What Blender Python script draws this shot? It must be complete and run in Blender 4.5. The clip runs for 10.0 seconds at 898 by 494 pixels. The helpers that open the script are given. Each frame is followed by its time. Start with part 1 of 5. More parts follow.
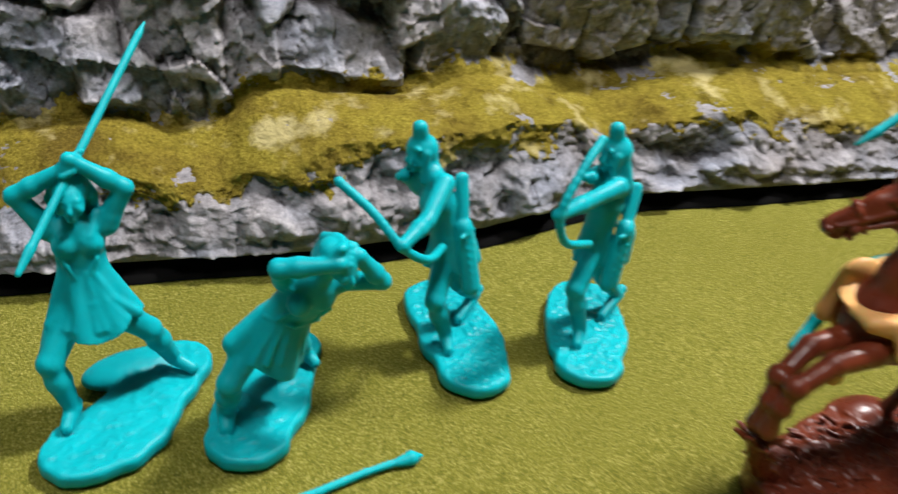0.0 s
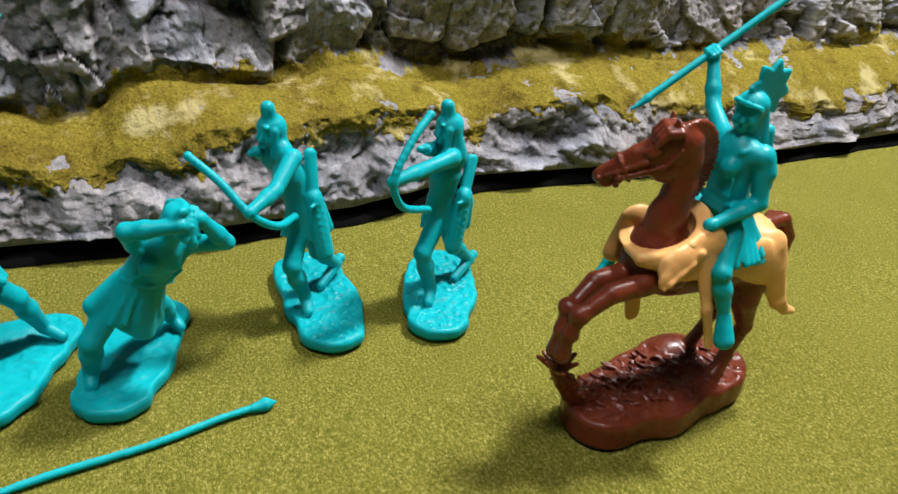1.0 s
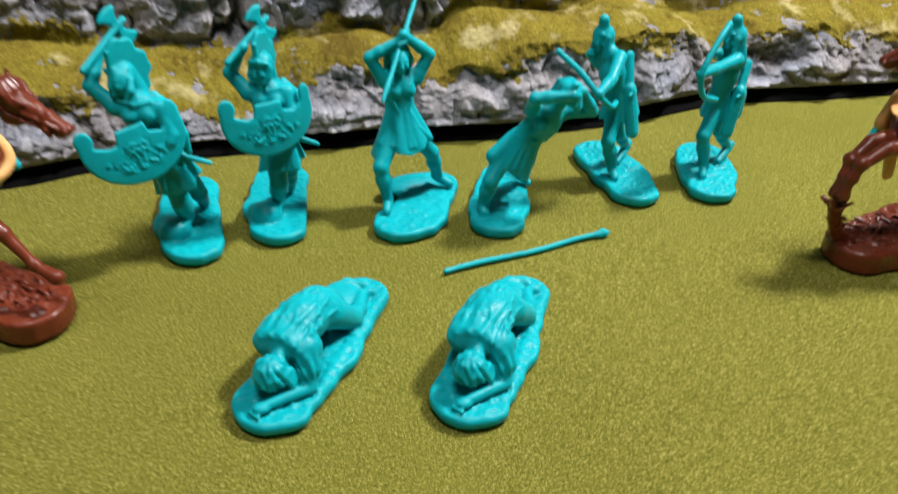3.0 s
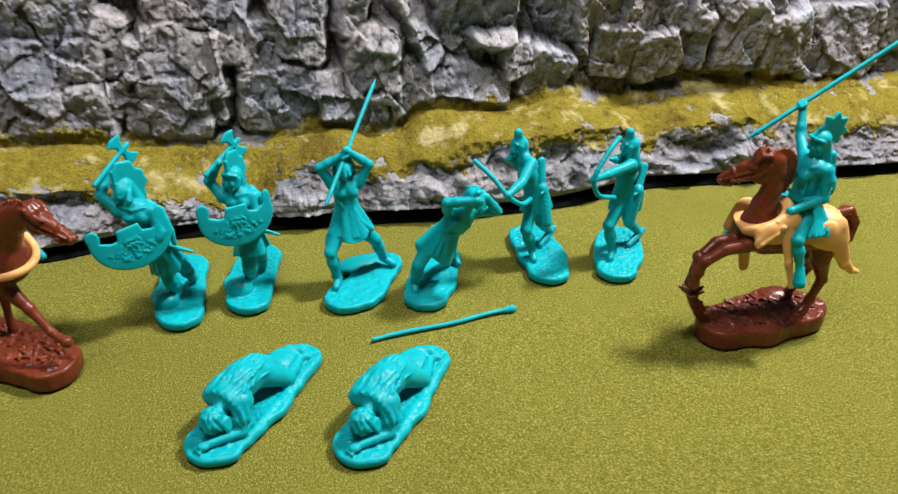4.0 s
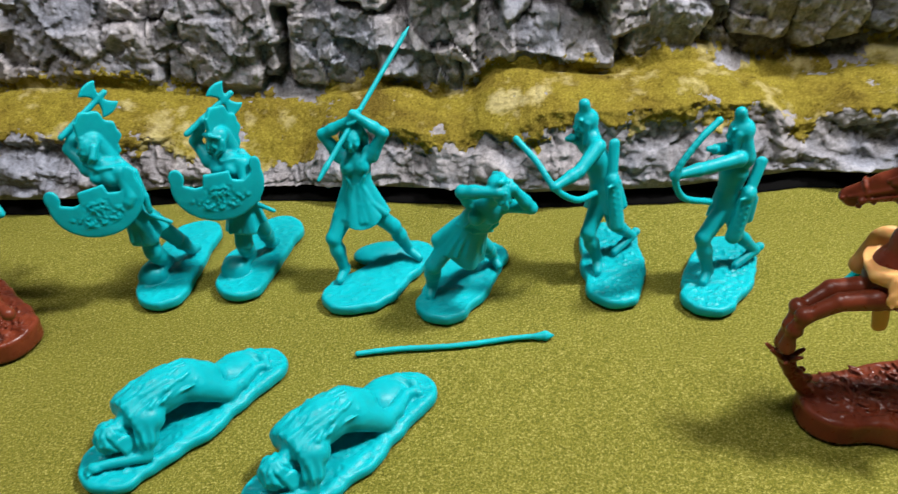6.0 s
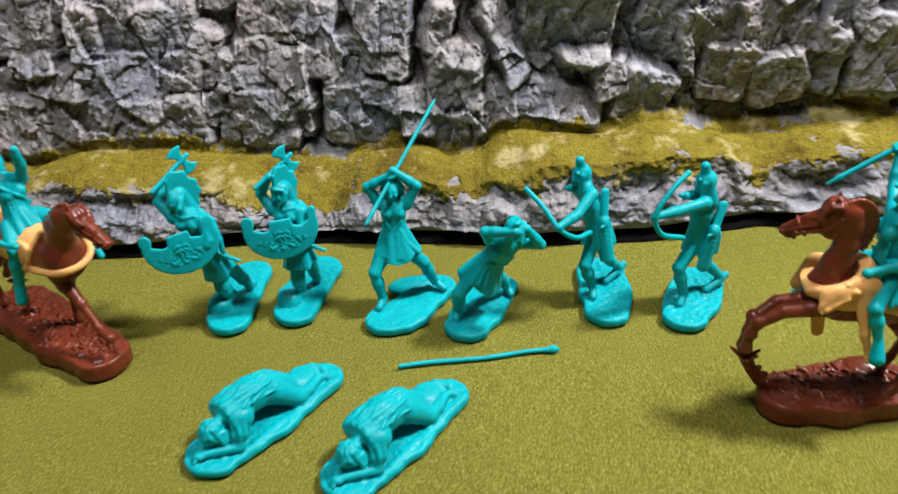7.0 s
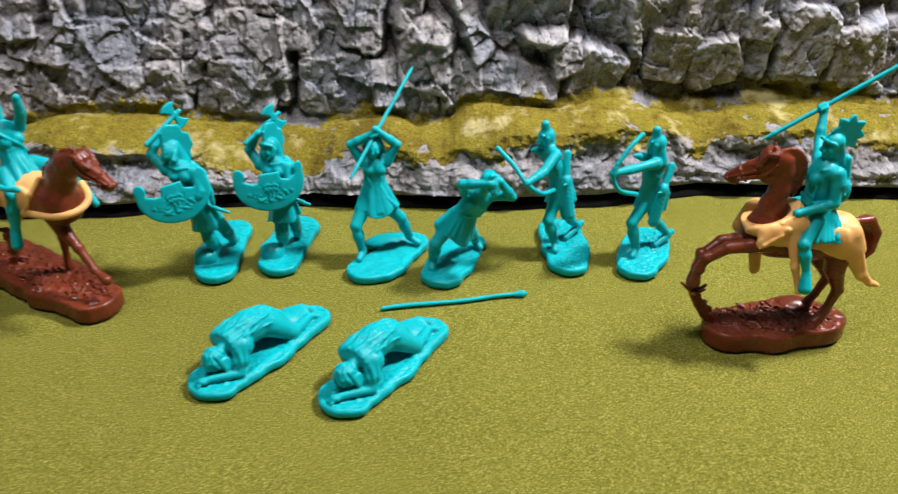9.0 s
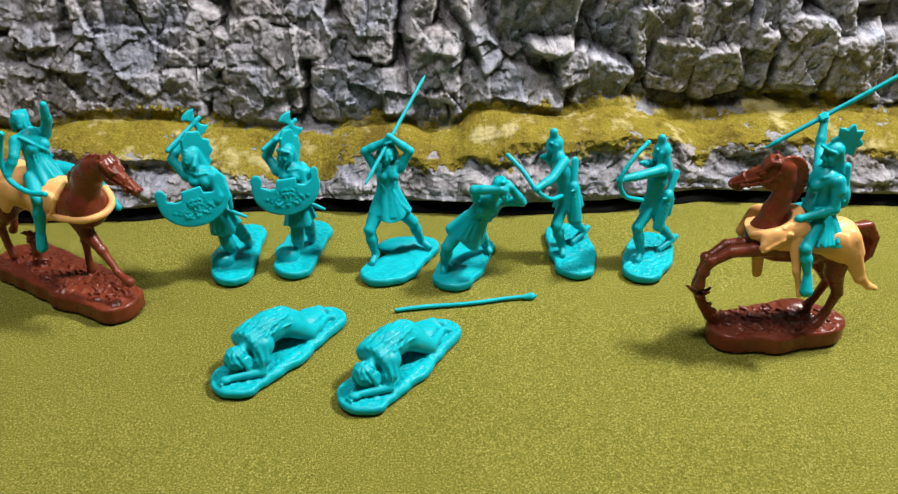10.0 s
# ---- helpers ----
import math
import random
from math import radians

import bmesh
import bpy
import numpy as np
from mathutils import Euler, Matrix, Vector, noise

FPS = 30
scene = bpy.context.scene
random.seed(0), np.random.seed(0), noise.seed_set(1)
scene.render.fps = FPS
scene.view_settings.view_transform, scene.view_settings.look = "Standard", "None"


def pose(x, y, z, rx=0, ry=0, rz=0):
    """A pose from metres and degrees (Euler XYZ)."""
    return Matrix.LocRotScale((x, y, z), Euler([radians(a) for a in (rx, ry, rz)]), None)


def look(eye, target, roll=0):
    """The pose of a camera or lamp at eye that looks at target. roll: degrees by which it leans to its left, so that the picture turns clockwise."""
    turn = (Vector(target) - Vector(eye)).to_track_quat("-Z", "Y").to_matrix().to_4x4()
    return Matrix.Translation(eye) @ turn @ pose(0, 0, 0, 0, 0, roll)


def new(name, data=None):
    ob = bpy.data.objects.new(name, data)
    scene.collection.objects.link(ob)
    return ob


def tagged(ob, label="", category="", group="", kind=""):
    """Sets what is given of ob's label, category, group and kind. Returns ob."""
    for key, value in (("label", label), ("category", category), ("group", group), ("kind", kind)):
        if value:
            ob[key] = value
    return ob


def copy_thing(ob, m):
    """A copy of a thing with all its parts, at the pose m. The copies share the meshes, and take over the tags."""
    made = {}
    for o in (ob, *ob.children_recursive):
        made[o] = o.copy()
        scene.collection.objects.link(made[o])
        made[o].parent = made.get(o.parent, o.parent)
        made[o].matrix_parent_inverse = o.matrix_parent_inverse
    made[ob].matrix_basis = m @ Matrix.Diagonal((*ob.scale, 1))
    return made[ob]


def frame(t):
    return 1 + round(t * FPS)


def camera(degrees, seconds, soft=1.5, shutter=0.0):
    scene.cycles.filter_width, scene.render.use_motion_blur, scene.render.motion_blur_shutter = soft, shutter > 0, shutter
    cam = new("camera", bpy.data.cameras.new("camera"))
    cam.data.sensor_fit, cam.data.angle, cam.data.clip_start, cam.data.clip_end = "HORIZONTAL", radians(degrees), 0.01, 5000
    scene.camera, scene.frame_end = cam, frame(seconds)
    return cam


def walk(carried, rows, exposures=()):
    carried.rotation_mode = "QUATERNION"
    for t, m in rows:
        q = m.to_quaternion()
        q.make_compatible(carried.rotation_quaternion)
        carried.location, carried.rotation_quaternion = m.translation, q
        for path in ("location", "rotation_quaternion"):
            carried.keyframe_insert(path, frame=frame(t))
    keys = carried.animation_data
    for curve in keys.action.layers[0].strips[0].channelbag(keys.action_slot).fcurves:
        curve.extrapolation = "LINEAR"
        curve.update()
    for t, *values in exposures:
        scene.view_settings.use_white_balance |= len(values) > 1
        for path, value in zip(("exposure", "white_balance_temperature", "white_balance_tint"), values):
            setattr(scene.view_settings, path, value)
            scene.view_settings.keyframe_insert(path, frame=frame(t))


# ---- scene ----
cam = camera(61.14, 10.0, soft=1.35, shutter=0.6)
# seconds, x, y, z, yaw, pitch, roll
PATH = [
    (0, -0.01984, -0.12871, 0.11686, -21.80, -29.89, 4.70),
    (0.5, -0.01486, -0.14812, 0.12023, -24.91, -29.12, 5.07),
    (1, -0.00728, -0.15676, 0.11952, -27.02, -29.10, 5.11),
    (1.5, -0.02788, -0.16975, 0.12156, -26.08, -29.39, 5.01),
    (2, -0.06509, -0.18146, 0.11959, -23.37, -30.53, 4.09),
    (2.5, -0.08438, -0.19715, 0.10959, -20.44, -31.93, 3.23),
    (3, -0.09198, -0.20353, 0.12533, -18.04, -32.55, 2.56),
    (3.2, -0.08597, -0.21008, 0.13908, -16.92, -32.49, 2.04),
    (4.3, -0.05470, -0.26110, 0.16964, -10.60, -29.53, 0.52),
    (4.5, -0.05447, -0.26191, 0.16817, -8.85, -29.59, 0.52),
    (5, -0.03132, -0.24183, 0.15034, -3.75, -30.36, 0.93),
    (5.2, -0.01756, -0.22058, 0.14690, -2.52, -30.63, 1.03),
    (6.3, 0.00906, -0.19581, 0.14603, 6.53, -33.35, -3.80),
    (6.5, 0.00950, -0.20208, 0.14835, 6.33, -32.31, -3.64),
    (7, -0.00500, -0.24208, 0.16909, 3.20, -29.54, -2.71),
    (7.5, -0.01537, -0.25955, 0.15694, 0.02, -28.89, -1.19),
    (8, -0.00630, -0.26259, 0.15710, -1.84, -29.43, -0.16),
    (8.5, -0.00419, -0.26507, 0.15856, -2.25, -29.30, 0.05),
    (9, -0.02260, -0.27408, 0.16254, -2.75, -29.00, 0.61),
    (9.5, -0.03040, -0.28142, 0.16541, -2.81, -28.82, 0.74),
    (10, -0.02925, -0.28201, 0.16637, -3.08, -28.61, 0.90),
]
walk(cam, [(t, pose(x, y, z, 90 + pitch, 0, yaw) @ pose(0, 0, 0, 0, 0, roll)) for t, x, y, z, yaw, pitch, roll in PATH],
     exposures=[(0.0, -0.12), (1.5, -0.15), (2.5, -0.10), (4.5, -0.03), (6.5, -0.08), (8.0, -0.04), (10.0, 0.03)])

# ---- light ----
world = bpy.data.worlds.new("room_air")
world.use_nodes = True
world.node_tree.nodes["Background"].inputs[0].default_value = (1.0, 0.93, 0.82, 1)
world.node_tree.nodes["Background"].inputs[1].default_value = 0.015
scene.world = world


def area_lamp(name, eye, target, size, power, colour, label):
    data = bpy.data.lights.new(name, "AREA")
    data.shape, data.size, data.energy, data.color = "DISK", size, power, colour
    ob = new(name, data)
    ob.matrix_world = look(eye, target)
    return tagged(ob, label, "ceiling lamp", kind="structure")


WARM = (1.0, 0.965, 0.965)
area_lamp("ceiling_lamp", (0.52, 0.04, 0.90), (0.0, -0.03, 0.0), 0.13, 20.0, WARM, "warm white ceiling lamp above the table")
area_lamp("ceiling_lamp", (-0.16, -0.28, 1.16), (-0.02, -0.05, 0.0), 0.36, 10.0, WARM, "warm white ceiling lamp above the table")

# ---- materials ----
def material(name, roughness=0.5, specular=0.5):
    m = bpy.data.materials.new(name)
    m.use_nodes = True
    b = m.node_tree.nodes["Principled BSDF"]
    b.inputs["Roughness"].default_value = roughness
    b.inputs["Specular IOR Level"].default_value = specular
    return m, m.node_tree, b


def node(tree, kind, **values):
    n = tree.nodes.new(kind)
    for key, value in values.items():
        n.inputs[key].default_value = value
    return n


def noise_tex(tree, scale, detail=3.0, rough=0.55):
    """Noise in object coordinates; scale in waves per metre."""
    co = tree.nodes.new("ShaderNodeTexCoord")
    n = node(tree, "ShaderNodeTexNoise", Scale=scale, Detail=detail, Roughness=rough)
    tree.links.new(co.outputs["Object"], n.inputs["Vector"])
    return n.outputs["Fac"]


def ramp(tree, value, stops):
    r = tree.nodes.new("ShaderNodeValToRGB")
    e = r.color_ramp.elements
    while len(e) < len(stops):
        e.new(0.5)
    for at, (place, colour) in zip(e, stops):
        at.position, at.color = place, (*colour, 1)
    tree.links.new(value, r.inputs["Fac"])
    return r.outputs["Color"]


def mix(tree, fac, a, b, blend="MIX"):
    m = tree.nodes.new("ShaderNodeMix")
    m.data_type, m.blend_type = "RGBA", blend
    for value, socket in ((fac, m.inputs["Factor"]), (a, m.inputs["A"]), (b, m.inputs["B"])):
        if isinstance(value, (int, float)):
            socket.default_value = value
        elif isinstance(value, tuple):
            socket.default_value = (*value, 1)
        else:
            tree.links.new(value, socket)
    return m.outputs["Result"]


def bump(tree, bsdf, value, distance, strength=1.0):
    b = node(tree, "ShaderNodeBump", Distance=distance, Strength=strength)
    tree.links.new(value, b.inputs["Height"])
    if bsdf.inputs["Normal"].links:
        tree.links.new(bsdf.inputs["Normal"].links[0].from_socket, b.inputs["Normal"])
    tree.links.new(b.outputs["Normal"], bsdf.inputs["Normal"])


def plastic(name, colour, dark, roughness, relief, specular=0.4, soft=0.3):
    """Moulded plastic, a little translucent. soft: how much of the light goes in and comes out near by."""
    m, tree, b = material(name, roughness, 0.5)
    tree.links.new(ramp(tree, noise_tex(tree, 160, 3), [(0.3, dark), (0.7, colour)]), b.inputs["Base Color"])
    tree.links.new(ramp(tree, noise_tex(tree, 420, 2), [(0.3, (roughness - 0.08,) * 3), (0.7, (roughness + 0.1,) * 3)]), b.inputs["Roughness"])
    b.inputs["Specular IOR Level"].default_value = specular
    b.inputs["Subsurface Weight"].default_value = soft
    b.inputs["Subsurface Radius"].default_value = (0.4, 1.0, 1.0)
    b.inputs["Subsurface Scale"].default_value = 0.0025
    bump(tree, b, noise_tex(tree, 500, 3, 0.5), 0.0004, relief)
    bump(tree, b, noise_tex(tree, 2400, 2), 0.00005, 0.4)
    return m


TURQUOISE = plastic("turquoise_plastic", (0.001, 0.368, 0.412), (0.001, 0.315, 0.355), 0.42, 0.18, 0.2, 0.6)
BROWN = plastic("brown_plastic", (0.165, 0.033, 0.013), (0.105, 0.020, 0.009), 0.31, 0.25, 0.36, 0.0)
TAN = plastic("tan_plastic", (0.76, 0.42, 0.15), (0.71, 0.38, 0.13), 0.45, 0.2)


def mat_material():
    m, tree, b = material("green_flock", 0.95, 0.12)
    fine = ramp(tree, noise_tex(tree, 1500, 4, 0.9), [(0.36, (0.088, 0.092, 0.013)), (0.47, (0.180, 0.180, 0.024)), (0.55, (0.264, 0.250, 0.037)), (0.64, (0.55, 0.50, 0.17))])
    broad = ramp(tree, noise_tex(tree, 14, 4), [(0.3, (0.86, 0.86, 0.80)), (0.7, (1.0, 1.0, 1.0))])
    tree.links.new(mix(tree, 1.0, fine, broad, "MULTIPLY"), b.inputs["Base Color"])
    bump(tree, b, noise_tex(tree, 60, 3), 0.0012, 0.5)
    bump(tree, b, noise_tex(tree, 1900, 3, 0.8), 0.0009, 1.0)
    return m


def rock_material():
    """Painted hard foam: dark wash in the hollows, pale dry brushing on what stands out ("worn")."""
    m, tree, b = material("painted_rock", 0.62, 0.3)
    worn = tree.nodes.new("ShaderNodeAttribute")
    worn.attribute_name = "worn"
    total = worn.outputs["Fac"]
    for scale, detail, rough, reach in ((150, 5, 0.7, 0.16), (700, 4, 0.75, 0.22)):
        span = tree.nodes.new("ShaderNodeMapRange")
        span.inputs["From Min"].default_value, span.inputs["From Max"].default_value = 0.25, 0.75
        span.inputs["To Min"].default_value, span.inputs["To Max"].default_value = -reach, reach
        tree.links.new(noise_tex(tree, scale, detail, rough), span.inputs["Value"])
        add = node(tree, "ShaderNodeMath")
        tree.links.new(total, add.inputs[0])
        tree.links.new(span.outputs["Result"], add.inputs[1])
        total = add.outputs[0]
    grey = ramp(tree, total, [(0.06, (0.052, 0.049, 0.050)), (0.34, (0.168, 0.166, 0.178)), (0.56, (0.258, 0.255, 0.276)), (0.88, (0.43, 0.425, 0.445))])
    tint = ramp(tree, noise_tex(tree, 32, 4), [(0.36, (0.84, 0.90, 1.0)), (0.50, (1.0, 0.98, 0.97)), (0.68, (1.0, 0.93, 0.87))])
    tree.links.new(mix(tree, 1.0, grey, tint, "MULTIPLY"), b.inputs["Base Color"])
    bump(tree, b, noise_tex(tree, 260, 6, 0.72), 0.0010, 1.0)
    bump(tree, b, noise_tex(tree, 1300, 4, 0.7), 0.0004, 0.9)
    return m


def moss_material():
    m, tree, b = material("yellow_moss", 0.95, 0.1)
    fine = ramp(tree, noise_tex(tree, 1100, 5, 0.8), [(0.28, (0.05, 0.040, 0.008)), (0.42, (0.198, 0.162, 0.022)), (0.58, (0.312, 0.260, 0.040)), (0.76, (0.50, 0.43, 0.10))])
    lumps = ramp(tree, noise_tex(tree, 130, 5, 0.65), [(0.30, (0.50, 0.46, 0.42)), (0.42, (0.86, 0.84, 0.80)), (0.6, (1.0, 1.0, 1.0))])
    fine = mix(tree, 1.0, fine, lumps, "MULTIPLY")
    stain = ramp(tree, noise_tex(tree, 45, 4, 0.6), [(0.32, (0.62, 0.55, 0.60)), (0.48, (1.0, 0.96, 0.9)), (0.64, (1.06, 1.06, 0.95))])
    fine = mix(tree, 1.0, fine, stain, "MULTIPLY")
    pale = ramp(tree, noise_tex(tree, 60, 5, 0.6), [(0.55, (0.0,) * 3), (0.66, (0.75,) * 3)])
    tree.links.new(mix(tree, pale, fine, (0.60, 0.52, 0.25)), b.inputs["Base Color"])
    bump(tree, b, noise_tex(tree, 260, 5, 0.7), 0.0018, 0.9)
    bump(tree, b, noise_tex(tree, 1300, 4, 0.75), 0.0009, 1.0)
    return m


def plain(name, colour, roughness, relief=0.0005):
    m, tree, b = material(name, roughness, 0.1)
    tree.links.new(ramp(tree, noise_tex(tree, 40, 5), [(0.3, tuple(0.85 * c for c in colour)), (0.7, colour)]), b.inputs["Base Color"])
    bump(tree, b, noise_tex(tree, 300, 4), relief, 0.5)
    return m


FLOCK, ROCK, MOSS = mat_material(), rock_material(), moss_material()
# Near-black: the painted-in shade under the rock, and the back board.
BLACK = plain("near_black", (0.002, 0.002, 0.002), 0.95, 0.0001)
PAINT = plain("white_paint", (0.52, 0.50, 0.46), 0.9)
TABLE = plain("table_wood", (0.22, 0.13, 0.07), 0.5)


# ---- mesh helpers ----
def mesh_object(name, verts, faces, mat, parent=None, label=""):
    me = bpy.data.meshes.new(name)
    me.from_pydata(verts.tolist() if isinstance(verts, np.ndarray) else verts, [], faces.tolist() if isinstance(faces, np.ndarray) else faces)
    me.polygons.foreach_set("use_smooth", [True] * len(me.polygons))
    me.materials.append(mat)
    ob = new(name, me)
    ob.parent = parent
    if label:
        tagged(ob, label)
    return ob


def box(name, lo, hi, mat, bevel=0.0):
    bm = bmesh.new()
    bmesh.ops.create_cube(bm, size=1)
    for v in bm.verts:
        v.co = [l + (c + 0.5) * (h - l) for c, l, h in zip(v.co, lo, hi)]
    if bevel:
        bmesh.ops.bevel(bm, geom=bm.edges[:], offset=bevel, segments=2, affect="EDGES")
    me = bpy.data.meshes.new(name)
    bm.to_mesh(me)
    bm.free()
    me.materials.append(mat)
    return new(name, me)


def lattice(i, j, k, seed):
    h = (i * 374761393 + j * 668265263 + k * 2147483647 + seed * 974634777) & 0xFFFFFFFF
    h = ((h ^ (h >> 13)) * 1274126177) & 0xFFFFFFFF
    return ((h ^ (h >> 16)) & 0xFFFF) / 65535.0


def value_noise(p, seed=0):
    """Smooth noise from 0 to 1 at the rows of p."""
    base = np.floor(p).astype(np.int64)
    f = p - base
    f = f * f * (3 - 2 * f)
    out = 0
    for a in (0, 1):
        for b in (0, 1):
            for c in (0, 1):
                w = (f[..., 0] if a else 1 - f[..., 0]) * (f[..., 1] if b else 1 - f[..., 1]) * (f[..., 2] if c else 1 - f[..., 2])
                out = out + w * lattice(base[..., 0] + a, base[..., 1] + b, base[..., 2] + c, seed)
    return out


def fractal(p, octaves=4, seed=0, gain=0.5):
    total, amp, out = 0.0, 1.0, 0.0
    for o in range(octaves):
        out = out + amp * (value_noise(p * 2.0**o, seed + o) - 0.5)
        total, amp = total + amp, amp * gain
    return out / total


class Clay:
    """A solid put together from soft forms, in millimetres, and turned into one mesh."""

    def __init__(self, cell=0.36, rough=0.07):
        self.cell, self.rough, self.ops, self.sink = cell, rough, [], None

    def _add(self, lo, hi, dist, k, cut=False):
        self.ops.append((np.array(lo, float), np.array(hi, float), dist, k, cut))
        return self

    def limb(self, a, b, ra, rb=None, k=0.8, flat=None, ridges=None):
        """A tapered round rod. flat: (direction, factor) squeezes its section; ridges: (number, depth) pleats it."""
        a, b, rb = np.array(a, float), np.array(b, float), ra if rb is None else rb
        ab = b - a
        n = np.array(flat[0], float) / np.linalg.norm(flat[0]) if flat else None
        axis = ab / (np.linalg.norm(ab) + 1e-9)
        e1 = np.cross(axis, (0.31, 0.17, 0.93) if abs(axis[2]) < 0.9 else (1, 0, 0))
        e1 /= np.linalg.norm(e1)
        e2 = np.cross(axis, e1)

        def dist(p):
            q = p - a
            t = np.clip(q @ ab / (ab @ ab + 1e-9), 0, 1)
            q = q - t[..., None] * ab
            r = ra + (rb - ra) * t
            if ridges:
                r = r + ridges[1] * t * np.sin(ridges[0] * np.arctan2(q @ e2, q @ e1) + 2.0 * t)
            if flat:
                q = q + (q @ n)[..., None] * n * (1 / flat[1] - 1)
            return (np.sqrt((q * q).sum(-1)) - r) * (min(1.0, flat[1]) if flat else 1.0)

        big = max(ra, rb) * max(1.0, flat[1] if flat else 1.0) + (ridges[1] if ridges else 0)
        return self._add(np.minimum(a, b) - big, np.maximum(a, b) + big, dist, k)

    def cone(self, a, b, ra, rb, k=0.5, flat=None, ridges=None, wave=0.6, tilt=(0, 0, 0)):
        """A skirt: open-ended cone from a down to b, squeezed by flat, pleated by ridges, its hem waved and tilted."""
        a, b = np.array(a, float), np.array(b, float)
        ab = b - a
        size = np.linalg.norm(ab)
        axis = ab / size
        n = np.array(flat[0], float) / np.linalg.norm(flat[0]) if flat else None
        e1 = np.cross(axis, (0, 1, 0.1))
        e1 /= np.linalg.norm(e1)
        e2 = np.cross(axis, e1)
        lean = np.array(tilt, float)

        def dist(p):
            q = p - a
            s = q @ axis
            q = q - s[..., None] * axis
            t = np.clip(s / size, -0.3, 1.3)
            g = np.arctan2(q @ e2, q @ e1)
            r = ra + (rb - ra) * t
            if ridges:
                r = r + ridges[1] * np.clip(t, 0, 1) * np.sin(ridges[0] * g + 1.5 * t + 0.8 * np.sin(2 * g))
            if flat:
                q = q + (q @ n)[..., None] * n * (1 / flat[1] - 1)
            side = (np.sqrt((q * q).sum(-1)) - r) * (min(1.0, flat[1]) if flat else 1.0) * 0.9
            hem = s - size + q @ lean + wave * np.sin(3 * g + 1)
            return np.maximum(np.maximum(side, hem), -s)

        big = max(ra, rb) + (ridges[1] if ridges else 0) + 2
        return self._add(np.minimum(a, b) - big, np.maximum(a, b) + big, dist, k)

    def chain(self, points, radii, k=0.8, flat=None):
        for a, b, ra, rb in zip(points, points[1:], radii, radii[1:]):
            self.limb(a, b, ra, rb, k, flat)
        return self

    def blob(self, c, r, k=0.8, turn=(0, 0, 0), cut=False):
        c, r = np.array(c, float), np.array(r, float) * np.ones(3)
        m = np.array(Euler([radians(v) for v in turn]).to_matrix())

        def dist(p):
            q = (p - c) @ m
            s = np.sqrt(((q / r) ** 2).sum(-1))
            return s * (s - 1) / (np.sqrt(((q / r**2) ** 2).sum(-1)) + 1e-6)

        return self._add(c - r.max(), c + r.max(), dist, k, cut)

    def plate(self, c, u, v, shape, reach, thick, k=0.3, bend=0.0, relief=0.0):
        """A flat piece: shape(x, y) is its outline's distance in the plane of u and v."""
        c, u = np.array(c, float), np.array(u, float) / np.linalg.norm(u)
        v = np.array(v, float) - u * (np.array(v, float) @ u)
        v /= np.linalg.norm(v)
        w = np.cross(u, v)

        def dist(p):
            q = p - c
            x, y, z = q @ u, q @ v, q @ w
            z = z + bend * (x * x + y * y)
            d2 = shape(x, y)
            if relief:
                z = z - relief * np.clip(-d2 - 2.0, 0, 1) * np.clip(fractal(np.stack([np.abs(x), y, 0 * x], -1) * 1.25, 2, 5) * 4.5, -0.3, 0.8) * np.clip((9.6 - np.hypot(x, (y + 1.0) * 2.0)) / 1.6, 0, 1)
            e = np.abs(z) - thick / 2
            r = 0.3 * thick
            return np.sqrt(np.maximum(d2 + r, 0) ** 2 + np.maximum(e + r, 0) ** 2) + np.minimum(np.maximum(d2, e) + r, 0) - r

        return self._add(c - reach, c + reach, dist, k)

    def pad(self, spots, h, k=2.0, pebble=0.3, grain=0.6, edge=1.2, lip=0.0):
        """A foot plate with rounded rim: spots are (x, y, radius), joined in turn."""
        s = np.array(spots, float)

        def dist(p):
            d2 = None
            for a, b in zip(s, s[1:]):
                ab = b[:2] - a[:2]
                q = p[..., :2] - a[:2]
                t = np.clip(q @ ab / (ab @ ab), 0, 1)
                q = q - t[..., None] * ab
                d = np.sqrt((q * q).sum(-1)) - (a[2] + (b[2] - a[2]) * t)
                d2 = d if d2 is None else -np.logaddexp(-d2 / 1.2, -d / 1.2) * 1.2
            d2 = d2 - 0.7 + 1.9 * fractal(p * np.array([0.16, 0.16, 0.0]) + 7, 2, 3)
            top = h + pebble * (2.6 * np.maximum(fractal(p * np.array([grain, grain, 0.0]), 2, 8), -0.1) + 1.2 * fractal(p * np.array([0.16, 0.16, 0.0]), 2, 5)) * np.clip(-d2 / 2.4, 0, 1) + lip * np.clip(1 - np.abs(d2 + 1.6) / 1.6, 0, 1)
            e = np.maximum(p[..., 2] - top, -p[..., 2])
            return np.sqrt(np.maximum(d2 + edge, 0) ** 2 + np.maximum(e + edge, 0) ** 2) + np.minimum(np.maximum(d2, e) + edge, 0) - edge

        lo, hi = (s[:, :2] - s[:, 2:]).min(0) - 2, (s[:, :2] + s[:, 2:]).max(0) + 2
        return self._add((*lo, 0), (*hi, h + 2), dist, k)

    def cut_below(self, point, normal, lo, hi):
        """Takes away what lies behind a plane, inside a box."""
        point, normal = np.array(point, float), np.array(normal, float) / np.linalg.norm(normal)
        return self._add(lo, hi, lambda p: (p - point) @ normal, 0, True)

